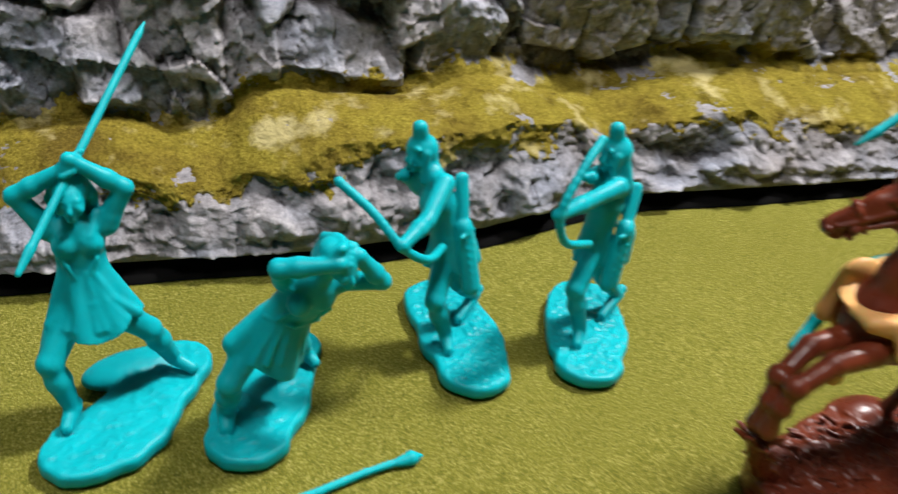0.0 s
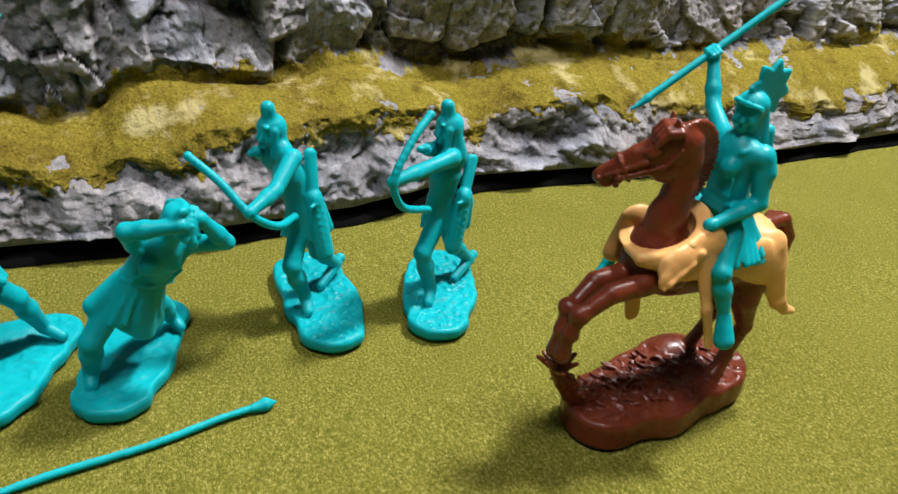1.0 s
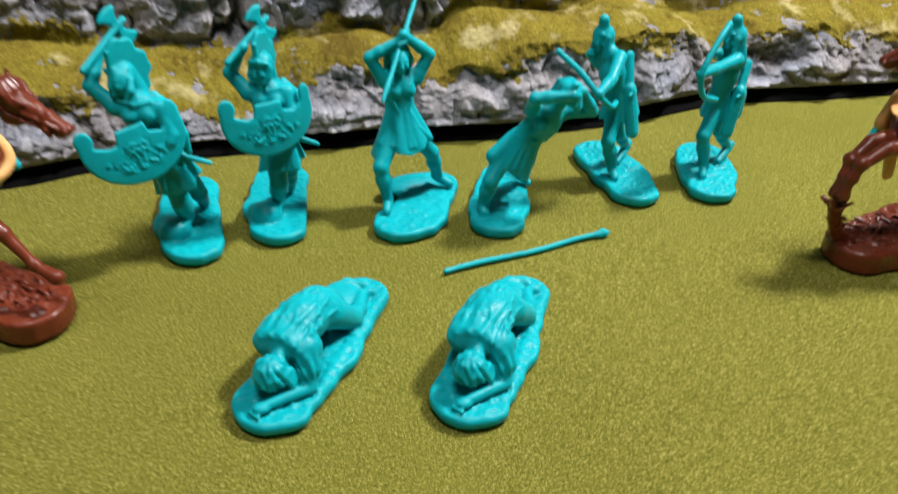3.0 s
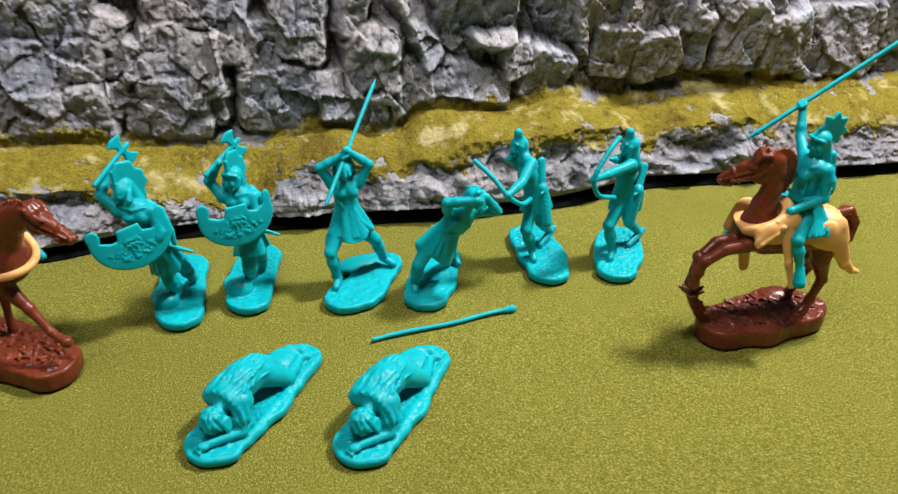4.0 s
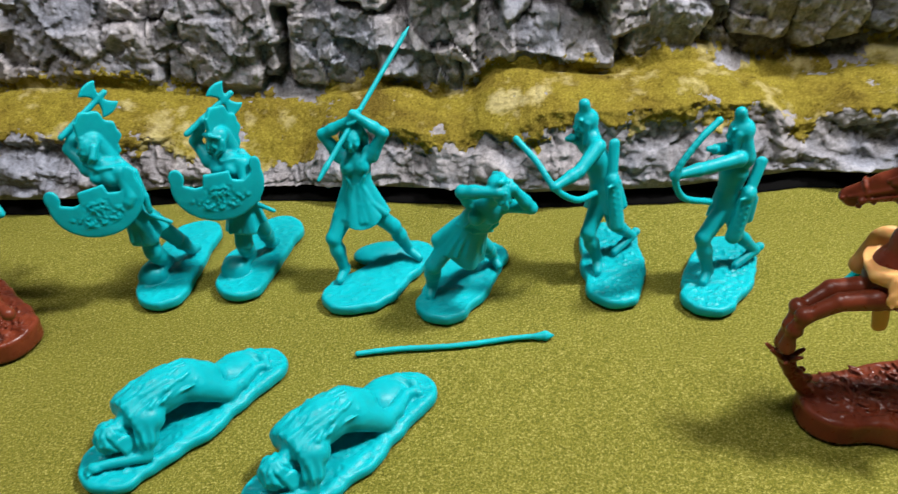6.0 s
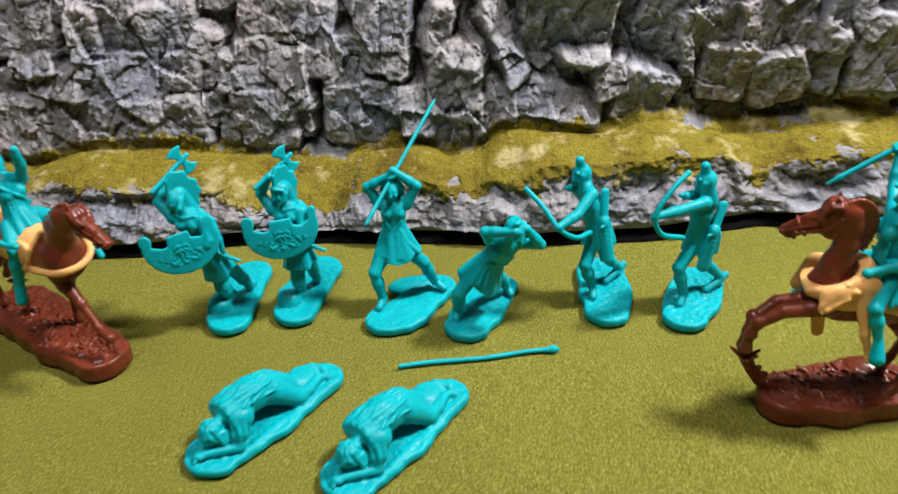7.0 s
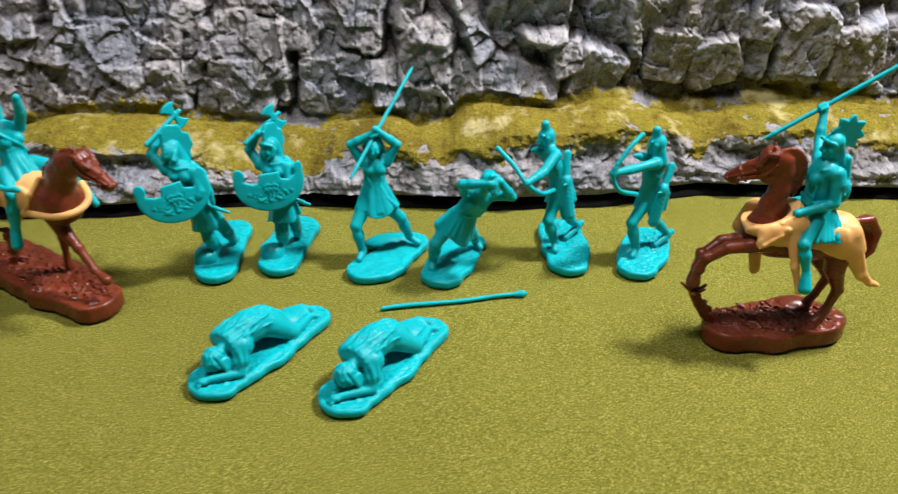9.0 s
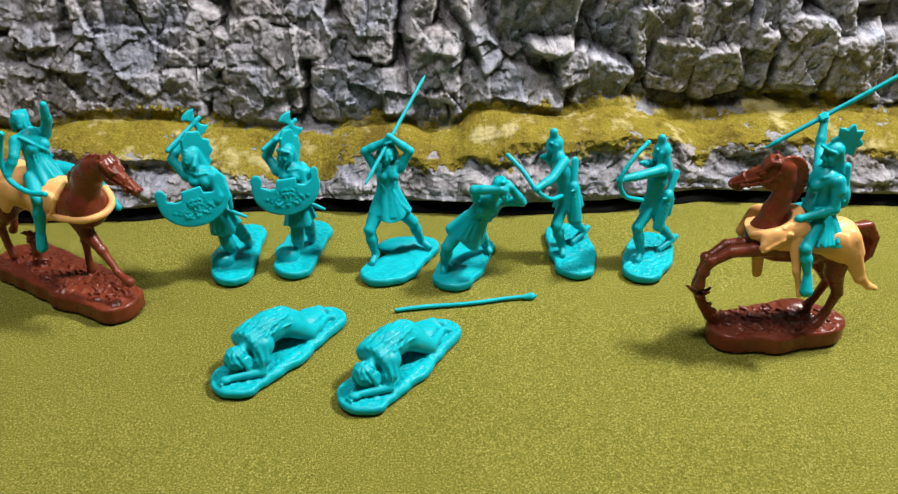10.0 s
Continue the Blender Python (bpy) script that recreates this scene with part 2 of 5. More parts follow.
    def field(self):
        c = self.cell
        solid = [o for o in self.ops if not o[4]]
        lo = np.min([o[0] for o in solid], 0) - 3 * c
        hi = np.max([o[1] for o in solid], 0) + 3 * c
        size = np.ceil((hi - lo) / c).astype(int) + 1
        d = np.full(size, 5.0)
        for a, b, dist, k, cut in self.ops:
            i = np.clip(((a - lo) / c).astype(int) - 4, 0, size - 1)
            j = np.clip(((b - lo) / c).astype(int) + 6, 1, size)
            part = tuple(slice(x, y) for x, y in zip(i, j))
            grid = np.stack(np.meshgrid(*[lo[n] + c * np.arange(i[n], j[n]) for n in range(3)], indexing="ij"), -1)
            if self.sink:
                grid[..., 2] += self.sink[2] * np.clip((grid[..., 2] - self.sink[0]) / (self.sink[1] - self.sink[0]), 0, 1)
            e, old = dist(grid), d[part]
            if cut:
                d[part] = np.maximum(old, -e)
            elif k > 0:
                h = np.clip(0.5 + 0.5 * (old - e) / k, 0, 1)
                d[part] = old * (1 - h) + e * h - k * h * (1 - h)
            else:
                d[part] = np.minimum(old, e)
        if self.rough:
            near = np.nonzero(np.abs(d) < 1.2)
            p = lo + c * np.stack(near, -1)
            d[near] += self.rough * (fractal(p * 0.32, 3, 91, 0.6) * 1.6)
        return d, lo

    def surface(self):
        """Surface nets: a vertex in each cell that the surface crosses, a quad round each crossed edge."""
        d, lo = self.field()
        d[0], d[-1], d[:, 0], d[:, -1], d[:, :, 0], d[:, :, -1] = (5.0,) * 6
        inside = d < 0
        n = np.array(d.shape) - 1
        count = np.zeros(n, np.int8)
        for a in (0, 1):
            for b in (0, 1):
                for e in (0, 1):
                    count += inside[a : a + n[0], b : b + n[1], e : e + n[2]]
        at = np.argwhere((count > 0) & (count < 8))
        total, hits = np.zeros((len(at), 3)), np.zeros(len(at))
        for axis in range(3):
            o1, o2 = [m for m in range(3) if m != axis]
            for a in (0, 1):
                for b in (0, 1):
                    p = at.copy()
                    p[:, o1] += a
                    p[:, o2] += b
                    q = p.copy()
                    q[:, axis] += 1
                    da, db = d[tuple(p.T)], d[tuple(q.T)]
                    on = (da < 0) != (db < 0)
                    t = np.where(on, da / np.where(on, da - db, 1), 0)
                    where = p.astype(float)
                    where[:, axis] += t
                    total += where * on[:, None]
                    hits += on
        verts = (lo + self.cell * total / hits[:, None]) * 0.001
        index = np.full(n, -1, np.int64)
        index[tuple(at.T)] = np.arange(len(at))
        faces = []
        for axis in range(3):
            o1, o2 = (axis + 1) % 3, (axis + 2) % 3
            first = np.moveaxis(inside, (axis, o1, o2), (0, 1, 2))
            idx = np.moveaxis(index, (axis, o1, o2), (0, 1, 2))
            i, j, k = np.nonzero(first[:-1, 1:-1, 1:-1] != first[1:, 1:-1, 1:-1])
            j, k = j + 1, k + 1
            quad = np.stack([idx[i, j - 1, k - 1], idx[i, j, k - 1], idx[i, j, k], idx[i, j - 1, k]], 1)
            faces.append(np.where(first[i, j, k][:, None], quad, quad[:, ::-1]))
        return verts, np.concatenate(faces)

    def part(self, name, mat, parent, label=""):
        return mesh_object(name, *self.surface(), mat, parent, label)

    def thing(self, name, mat, at, label, category, group=""):
        ob = mesh_object(name, *self.surface(), mat)
        ob.matrix_world = pose(*[v * 0.001 for v in at])
        return tagged(ob, label, category, group)


# ---- the table, the mat and the room ----
tagged(box("table_top", (-1.0, -0.9, -0.036), (1.1, 0.6, -0.006), TABLE, 0.003), "wooden table top under the green mat", "table top", kind="structure")
tagged(box("floor", (-2.5, -2.5, -0.80), (2.5, 2.5, -0.76), PAINT), "plain floor of the room", "floor", kind="structure")
tagged(box("ceiling", (-2.5, -2.5, 1.70), (2.5, 2.5, 1.75), PAINT), "plain white ceiling of the room", "ceiling", kind="structure")
tagged(box("wall_north", (-2.5, 2.5, -0.80), (2.5, 2.6, 1.70), PAINT), "plain painted wall of the room", "wall", kind="structure")
tagged(box("wall_south", (-2.5, -2.6, -0.80), (2.5, -2.5, 1.70), PAINT), "plain painted wall of the room", "wall", kind="structure")
tagged(box("wall_east", (2.5, -2.6, -0.80), (2.6, 2.6, 1.70), PAINT), "plain painted wall of the room", "wall", kind="structure")
tagged(box("wall_west", (-2.6, -2.6, -0.80), (-2.5, 2.6, 1.70), PAINT), "plain painted wall of the room", "wall", kind="structure")


def grid_faces(rows, cols):
    i = (np.arange(rows - 1)[:, None] * cols + np.arange(cols - 1)[None]).ravel()
    return np.stack([i, i + 1, i + cols + 1, i + cols], 1)


def green_mat():
    """A flocked sheet with a faint swell, turned down at its rim."""
    xs, ys = np.linspace(-0.62, 0.72, 336), np.linspace(-0.52, 0.20, 181)
    x, y = np.meshgrid(xs, ys)
    p = np.stack([x, y, 0 * x], -1)
    z = -0.0006 + 0.0010 * fractal(p * 14, 3, 40) + 0.0004 * fractal(p * 160, 2, 44)
    rim = np.minimum(np.minimum(x - xs[0], xs[-1] - x), np.minimum(y - ys[0], ys[-1] - y))
    z = np.where(rim < 1e-6, -0.006, z)
    ob = mesh_object("ground", np.stack([x, y, z], -1).reshape(-1, 3), grid_faces(len(ys), len(xs)), FLOCK)
    return tagged(ob, "olive green flocked gaming mat with speckled short fibres", "gaming mat", kind="structure")


green_mat()


# ---- the rock backdrop ----
# All in millimetres: where its foot runs, and how high its moss begins and ends, by x.
FOOT_X = (-330, -164, -120, -72, -21, 16, 67, 120, 159, 213, 276, 342, 600)
FOOT_Y = (50, 52, 62, 63, 59, 55, 58, 71, 67, 63, 61, 64, 66)
LOW_X = (-320, -223, -192, -152, -119, -108, -98, -75, -63, -52, -35, -24, -10, -4, 10, 20, 57, 78, 90, 105, 120, 130, 140, 157, 172, 184, 205, 275, 312, 338, 600)
LOW_Z = (28, 26, 33, 26, 24, 18, 12, 12, 23, 28, 27, 25, 22, 26, 30, 34, 35, 35, 34, 32, 22, 26, 30, 32, 33, 26, 28, 23, 24, 27, 26)
TOP_X = (-320, -232, -217, -195, -162, -142, -123, -81, -65, -35, -22, -6, 3, 12, 34, 48, 58, 68, 91, 104, 120, 145, 160, 190, 208, 229, 278, 296, 337, 600)
TOP_Z = (36, 35, 32, 39, 40, 36, 31, 29, 31, 36, 31, 35, 42, 43, 40, 39, 40, 44, 40, 33, 33, 37, 40, 42, 39, 37, 37, 40, 40, 40)


def wander(x, xs, ys):
    return np.interp(x, xs, ys)


def cells(x, z, spacing, seed):
    """Uneven cells of about that spacing: a number for each, its middle, and how near the border is."""
    gx, gz = np.floor(x / spacing).astype(np.int64), np.floor(z / spacing).astype(np.int64)
    best, second = np.full(x.shape, 1e9), np.full(x.shape, 1e9)
    who, cx, cz = np.zeros(x.shape, np.int64), 0 * x, 0 * x
    for i in (-2, -1, 0, 1, 2):
        for j in (-2, -1, 0, 1, 2):
            a = (gx + i + 0.08 + 0.84 * lattice(gx + i, gz + j, 0 * gx, seed)) * spacing
            b = (gz + j + 0.08 + 0.84 * lattice(gx + i, gz + j, 0 * gx + 1, seed)) * spacing
            d = np.hypot(x - a, z - b)
            closer = d < best
            second = np.where(closer, best, np.minimum(second, d))
            who = np.where(closer, (gx + i) * 7919 + gz + j, who)
            cx, cz, best = np.where(closer, a, cx), np.where(closer, b, cz), np.where(closer, d, best)
    return who, cx, cz, second - best


def facets(x, z, spacing, seed, tilt, step, crack=0.0, width=1.0, tall=1.0):
    """Broken rock: tilted faces at uneven depths, with or without cracks between them."""
    who, cx, cz, gap = cells(x, z / tall, spacing, seed)
    zero = 0 * who
    h, tx, tz = (2 * lattice(who, zero, zero + n, seed + 5) - 1 for n in (1, 2, 3))
    face = step * h + tilt * (tx * (x - cx) + tz * (z - cz * tall))
    return face - crack * np.clip(1 - gap / width, 0, 1)


STONES, LUMPS = [], []


def stone(x, z, half_x, half_z, out, lean=0.0, side=0.0, turn=0.0):
    """One large stone of the cliff: its middle and half sizes, how far it stands out, how its face leans out at the top and to the side."""
    STONES.append((x, z, half_x, half_z, out, lean, side, turn))


stone(-221, 96, 22.3, 13.2, 3, 0.1, 0, 0)
stone(-209, 79, 8.7, 4.4, 4, -0.3, 0, 8)
stone(-226, 71, 10.1, 4.9, 2, 0.1, 0, 0)
stone(-200, 71, 12.4, 6.3, 4, -0.35, 0.1, -12)
stone(-224, 49, 17.9, 15.4, 3, 0.05, 0, 0)
stone(-191, 50, 15.2, 14.8, 2, 0.04, 0.05, 0)
stone(-194, 90, 4.8, 13.7, -1, 0.3, 0.3, -12)
stone(-183, 86, 5.9, 15.1, 5, 0.05, -0.15, 4)
stone(-167, 95, 10.3, 12.1, 1, 0.1, 0, 0)
stone(-167, 71, 18.0, 10.2, 2.5, -0.02, -0.03, 0)
stone(-167, 51, 16.6, 11.0, 3, 0.1, 0.04, -6)
stone(-150, 88, 7.3, 13.2, 2, 0.05, -0.2, 8)
stone(-143, 72, 7.2, 7.1, 4, 0.1, 0.15, -6)
stone(-139, 91, 4.5, 10.4, 1.5, 0, 0, 6)
stone(-131, 83, 5.3, 6.9, 3.5, -0.1, -0.3, -20)
stone(-131, 70, 4.5, 5.8, 2.5, 0, 0.3, -14)
stone(-122, 70, 3.4, 8.8, 5, 0, -0.2, -4)
stone(-143, 50, 7.4, 11.8, 4.2, 0.14, 0.05, 4)
stone(-131, 54, 4.0, 6.9, 3, 0, -0.35, -24)
stone(-124, 46, 4.3, 9.1, 1.5, 0.15, 0.1, 0)
stone(-108, 72, 10.1, 11.5, 4, 0.03, -0.08, 0)
stone(-95, 65, 8.0, 13.0, 5, 0.02, 0.1, 6)
stone(-107, 48, 13.0, 13.5, 4.2, 0.12, 0, 4)
stone(-107, 93, 8.4, 10.7, 2.5, 0.05, 0, 4)
stone(-93, 93, 7.0, 10.7, 3.5, 0, 0.1, -8)
stone(-80, 89, 6.2, 9.9, 3, -0.05, 0.1, -10)
stone(-82, 74, 5.9, 6.3, 4, -0.1, 0.2, 0)
stone(-90, 52, 3.8, 13.5, 1.5, 0.1, 0.4, 4)
stone(-69, 72, 7.3, 11.8, 3.5, 0, -0.1, -2)
stone(-70, 48, 7.7, 13.5, 3, 0.12, 0.1, 0)
stone(-57, 86, 5.0, 17.6, 4.4, 0.02, 0.05, 2)
stone(-57, 49, 5.4, 14.0, 2, 0.12, -0.1, 0)
stone(-45, 85, 5.3, 19.2, 4.6, 0, -0.12, -2)
stone(-48, 56, 4.8, 5.5, 2.5, -0.1, 0.1, 0)
stone(-43, 43, 9.1, 8.0, 0.5, 0.3, 0, 0)
stone(-37, 50, 6.0, 11.3, 4.2, -0.2, -0.12, 10)
stone(-25, 86, 4.8, 9.9, 4, 0.1, -0.25, -14)
stone(-17, 62, 11.9, 14.8, 5.4, 0.06, 0.06, 0)
stone(-15, 75, 8.2, 4.1, 7, -0.55, 0.1, -4)
stone(-22, 38, 9.7, 11.3, 1.5, 0.3, 0, 0)
stone(1, 46, 9.4, 18.4, 3.2, -0.1, 0.05, 3)
stone(28, 44, 18.2, 17.3, 2.4, -0.2, 0.04, -11)
stone(1, 86, 5.0, 23.6, -3, 0.25, 0.5, 16)
stone(5, 80, 3.6, 18.9, 4, 0, -0.5, 22)
stone(33, 88, 19.3, 21.4, 1.5, 0.5, 0.05, 0)
stone(41, 75, 9.8, 1.9, 4.5, -0.7, 0, -6)
stone(53, 63, 6.8, 6.6, 4, -0.1, 0.1, 10)
stone(69, 53, 11.3, 13.2, 2, 0.2, -0.15, -26)
stone(76, 87, 10.6, 19.5, 2, 0.34, 0.2, -10)
stone(90, 77, 4.8, 15.9, 3, 0.3, -0.3, 6)
stone(102, 91, 8.7, 15.4, 6, 0.2, 0.1, 0)
stone(106, 61, 10.7, 11.8, 5, 0.22, 0.14, -9)
stone(126, 86, 16.0, 23.3, 8, 0.1, -0.1, 6)
stone(129, 57, 11.9, 11.3, 6.5, 0.26, 0.2, 20)
stone(148, 65, 6.5, 13.5, 5, 0.3, 0.5, 0)
stone(156, 88, 9.2, 21.1, 8, 0.1, -0.15, -12)
stone(173, 69, 10.7, 18.1, 9, 0.12, 0.06, -4)
stone(186, 92, 7.3, 17.3, 7, 0.2, 0.2, 14)
stone(201, 63, 13.5, 15.4, 6, 0.16, -0.12, 8)
stone(134, 44, 41.2, 7.7, -7, 0.4, 0, 0)
for row, height in enumerate((112, 140, 168, 194)):
    for n in range(24):
        stone(-320 + n * 40 + 17 * (row % 2) + 9 * math.sin(n * 2.7 + row), height + 5 * math.sin(n * 1.9), 19, 14, 4 * math.sin(n * 3.1 + row), 0.1 * math.sin(n * 5.3))
for n in range(8):
    stone(-256 - n * 20, 60 + 14 * math.sin(n * 2.2), 13, 20, 3 * math.sin(n * 4.0))
    stone(236 + n * 46, 62 + 14 * math.sin(n * 2.2), 24, 18, 3 * math.sin(n * 4.0))


def lump(x, z, half_x, half_z, out):
    """A rounded boulder, or with a negative out a hollow, in the low front under the moss."""
    LUMPS.append((x, z, half_x, half_z, out))


lump(-180, 31, 13, 6, 3)
lump(-158, 22, 15, 7, -4.5)
lump(-156, 30, 16, 4, 3)
lump(-115, 18, 15, 8, 3.5)
lump(-84, 14, 10, 7, 2)
lump(-56, 14, 16, 10, 3)
lump(-34, 24, 7, 5, -3)
lump(-8, 23, 6, 6, -4)
lump(11, 31, 12, 6, 3.5)
lump(2, 14, 8, 5, 2.5)
lump(30, 16, 13, 8, 2)
lump(62, 26, 9, 7, -3)
lump(88, 17, 16, 9, 3.5)
lump(118, 26, 9, 6, 3.5)
lump(140, 27, 11, 6, 3.5)
lump(152, 16, 8, 5, -3)
lump(176, 20, 15, 9, 3.5)
lump(205, 17, 12, 9, 2.5)


def soften(h, n):
    """The mean over a square of n to each side."""
    for axis in (0, 1):
        acc = np.cumsum(np.insert(np.pad(h, [(n, n) if m == axis else (0, 0) for m in (0, 1)], mode="edge"), 0, 0, axis=axis), axis=axis)
        m = h.shape[axis]
        h = (np.take(acc, np.arange(m) + 2 * n + 1, axis) - np.take(acc, np.arange(m), axis)) / (2 * n + 1)
    return h


def block_reach(u, w, hx, hz, n):
    """How far outside a broken block a spot lies: a rectangle with its four corners struck off unevenly."""
    far = np.maximum(np.abs(u) - hx, np.abs(w) - hz)
    for k in range(4):
        g = radians(45 + 90 * k + 44 * (lattice(n, k, 3, 5) - 0.5))
        reach = abs(hx * math.cos(g)) + abs(hz * math.sin(g))
        far = np.maximum(far, u * math.cos(g) + w * math.sin(g) - reach * (0.80 + 0.22 * lattice(n, k, 7, 5)))
    return far


def backdrop():
    xs = np.concatenate([np.arange(-330, -236, 1.6), np.arange(-236, 256, 0.6), np.arange(256, 600, 1.8)])
    # Along the section: 0 to 1 foot to ledge, 1 to 2 ledge, 2 to 3 cliff.
    s = np.concatenate([np.linspace(0, 1, 64)[:-1], np.linspace(1, 2, 46)[:-1], np.linspace(2, 2.42, 112)[:-1], np.linspace(2.42, 3, 36)])
    x, v = np.meshgrid(xs, s)
    foot = wander(x, FOOT_X, FOOT_Y) + 3
    low = wander(x, LOW_X, LOW_Z) + 3 * fractal(np.stack([x * 0.09, 0 * x, 0 * x], -1), 3, 3)
    top = np.maximum(wander(x, TOP_X, TOP_Z) + 2 * fractal(np.stack([x * 0.09, 0 * x, 0 * x], -1), 3, 9), low + 3)
    a, b, c = np.clip(v, 0, 1), np.clip(v - 1, 0, 1), np.clip(v - 2, 0, 1)
    z0 = 5.0
    y = foot + 6 * a**2 + 25 * b + 34 * c - 2.5 * np.sin(np.pi * np.clip(a * 1.6, 0, 1))
    z = z0 + (low - z0) * a + (top - low) * b + (200 - top) * c
    # Displacement: outwards (-y) on the faces, upwards on the ledge.
    flat = np.stack([x, z, 0 * x], -1)
    wx = x + 5 * fractal(flat * 0.05, 3, 21) + 1.6 * fractal(flat * 0.3, 3, 22)
    wz = z + 5 * fractal(flat * 0.05, 3, 25) + 1.6 * fractal(flat * 0.3, 3, 26)
    q = flat
    cliff = np.full(x.shape, -5.5) + 4 * fractal(flat * 0.05, 3, 15)
    for n, (px, pz, hx, hz, high, lean, side, turn) in enumerate(STONES):
        cs, sn = math.cos(radians(turn)), math.sin(radians(turn))
        u, w = (wx - px) * cs + (wz - pz) * sn, (wz - pz) * cs - (wx - px) * sn
        far = block_reach(u, w, hx + 0.6, hz + 0.6, n)
        cliff = np.maximum(cliff, 1.15 * high + 1.1 * lean * w + 1.1 * side * u - 2.3 * np.maximum(far, 0) - 0.3 * np.maximum(far + 1.5, 0))
    # Its far end hangs over.
    cliff = cliff + 0.10 * np.clip(z - 62, -30, 60) * np.clip((x - 50) / 20, 0, 1)
    # Breaks across the blocks: wide tilted planes, then chips; all edges left sharp.
    cliff = cliff + facets(wx + 0.5 * wz, wz, 17, 6, 0.16, 0.5, 0.0, 0.7, 1.5) + facets(wx - 0.3 * wz, wz, 7, 8, 0.22, 0.25, 0.15, 0.5, 1.5)
    crag = np.abs(fractal(np.stack([wx * 0.11, wz * 0.07, 0 * x], -1), 4, 87, 0.6))
    cliff = cliff + facets(wx, wz, 2.9, 12, 0.26, 0.10, 0.0, 0.5, 1.3) - 0.8 * np.clip(0.07 - crag, 0, 1) / 0.07 * 0.7
    front = soften(facets(wx, wz * 1.5, 24, 14, 0.18, 1.4, 0.3, 1.2), 2) + soften(facets(wx + 0.7 * wz, wz * 1.2, 9, 16, 0.2, 0.3, 0.15, 0.7), 1)
    front = front + facets(wx - 0.5 * wz, wz, 3.6, 18, 0.2, 0.08) + 9.0 * np.abs(fractal(flat * np.array([0.045, 0.075, 1]), 4, 29)) - 1.5
    for px, pz, hx, hz, high in LUMPS:
        front = front + high * np.sqrt(np.clip(1 - ((wx - px) / hx) ** 2 - ((wz - pz) / hz) ** 2, 0, 1))
    front = front - 1.1 * np.clip(0.07 - crag, 0, 1) / 0.07 - 5.0 * np.clip(fractal(np.stack([wx * 0.10, wz * 0.15, 0 * x], -1), 3, 93) - 0.10, 0, 1)
    front = front + 2.6 * np.clip((0.22 - a) / 0.1, 0, 1)
    rough = 1.5 * fractal(q * 0.2, 4, 31, 0.66) + 0.6 * fractal(q * 0.8, 3, 37, 0.7)
    on_cliff = np.clip(c * 30, 0, 1)
    on_ledge = np.clip(b * 8, 0, 1) * (1 - on_cliff)
    on_front = 1 - np.clip(b * 8, 0, 1)
    out = on_cliff * cliff + on_front * front * np.clip(a * 8, 0, 1) * np.clip(0.3 + 3 * (1 - a), 0, 1) + rough * np.clip(a * 6, 0, 1) * (1 - 0.7 * on_ledge)
    y = y - out * (1 - on_ledge)
    z = z + on_ledge * (rough * 0.6 + 1.2 * np.sin(np.pi * b) + 1.5 * fractal(q * 0.06, 2, 51)) + 0.25 * on_front * rough
    rock = np.stack([x, y, z], -1)
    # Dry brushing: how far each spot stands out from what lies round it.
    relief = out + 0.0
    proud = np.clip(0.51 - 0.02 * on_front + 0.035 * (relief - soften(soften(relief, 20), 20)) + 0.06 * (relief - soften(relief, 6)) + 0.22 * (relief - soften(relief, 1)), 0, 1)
    base = new("rock_backdrop")
    tagged(base, "moulded grey rock cliff backdrop with a mossy ledge, standing on the mat", "rock backdrop", kind="structure")
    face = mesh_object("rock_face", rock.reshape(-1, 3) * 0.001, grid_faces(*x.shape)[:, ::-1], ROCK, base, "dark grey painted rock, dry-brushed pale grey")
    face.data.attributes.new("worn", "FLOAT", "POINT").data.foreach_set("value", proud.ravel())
    # Moss: a crumbly skin that comes up through the rock where the ledge is.
    q = np.stack([x, z + 24 * b, 0 * x], -1)
    edge = fractal(q * 0.11, 4, 61)
    back = 2.0 + 0.06 * fractal(np.stack([x * 0.06, 0 * x, 0 * x], -1), 3, 68)
    cover = np.clip(a - 0.84, -1, 0.16) * 9 - 0.1 + 7.5 * edge + 4.2 * fractal(q * 0.6, 3, 63, 0.75) - np.clip((v - back) * 60, 0, 30) + 4.4 * b * (1 - b)
    lift = np.clip(cover, -2.2, 0.7) + 0.5 * fractal(q * np.array([0.5, 0.5, 1]) + b[..., None] * 9, 3, 66) + 0.6 * fractal(np.stack([x * 0.9, v * 22, 0 * x], -1), 3, 71) + 0.9 * fractal(np.stack([x * 0.22, v * 5, 0 * x], -1), 4, 75)
    keep = (v > 0.55) & (v < 2.12)
    rows = np.nonzero(keep.any(1))[0]
    cut = slice(rows[0], rows[-1] + 1)
    skin = rock.copy()
    steep = np.clip(1 - b * 5, 0, 1) + np.clip((v - 1.85) * 6, 0, 1)
    skin[..., 1] -= lift * np.clip(steep, 0.25, 1)
    skin[..., 2] += lift * np.clip(1 - steep, 0.15, 1)
    mesh_object("moss", skin[cut].reshape(-1, 3) * 0.001, grid_faces(*x[cut].shape)[:, ::-1], MOSS, base, "yellow-green flock moss on the ledge")
    # A near-black strip along the foot, standing in for the shaded gap beneath.
    n = len(xs)
    line = np.interp(xs, FOOT_X, FOOT_Y)
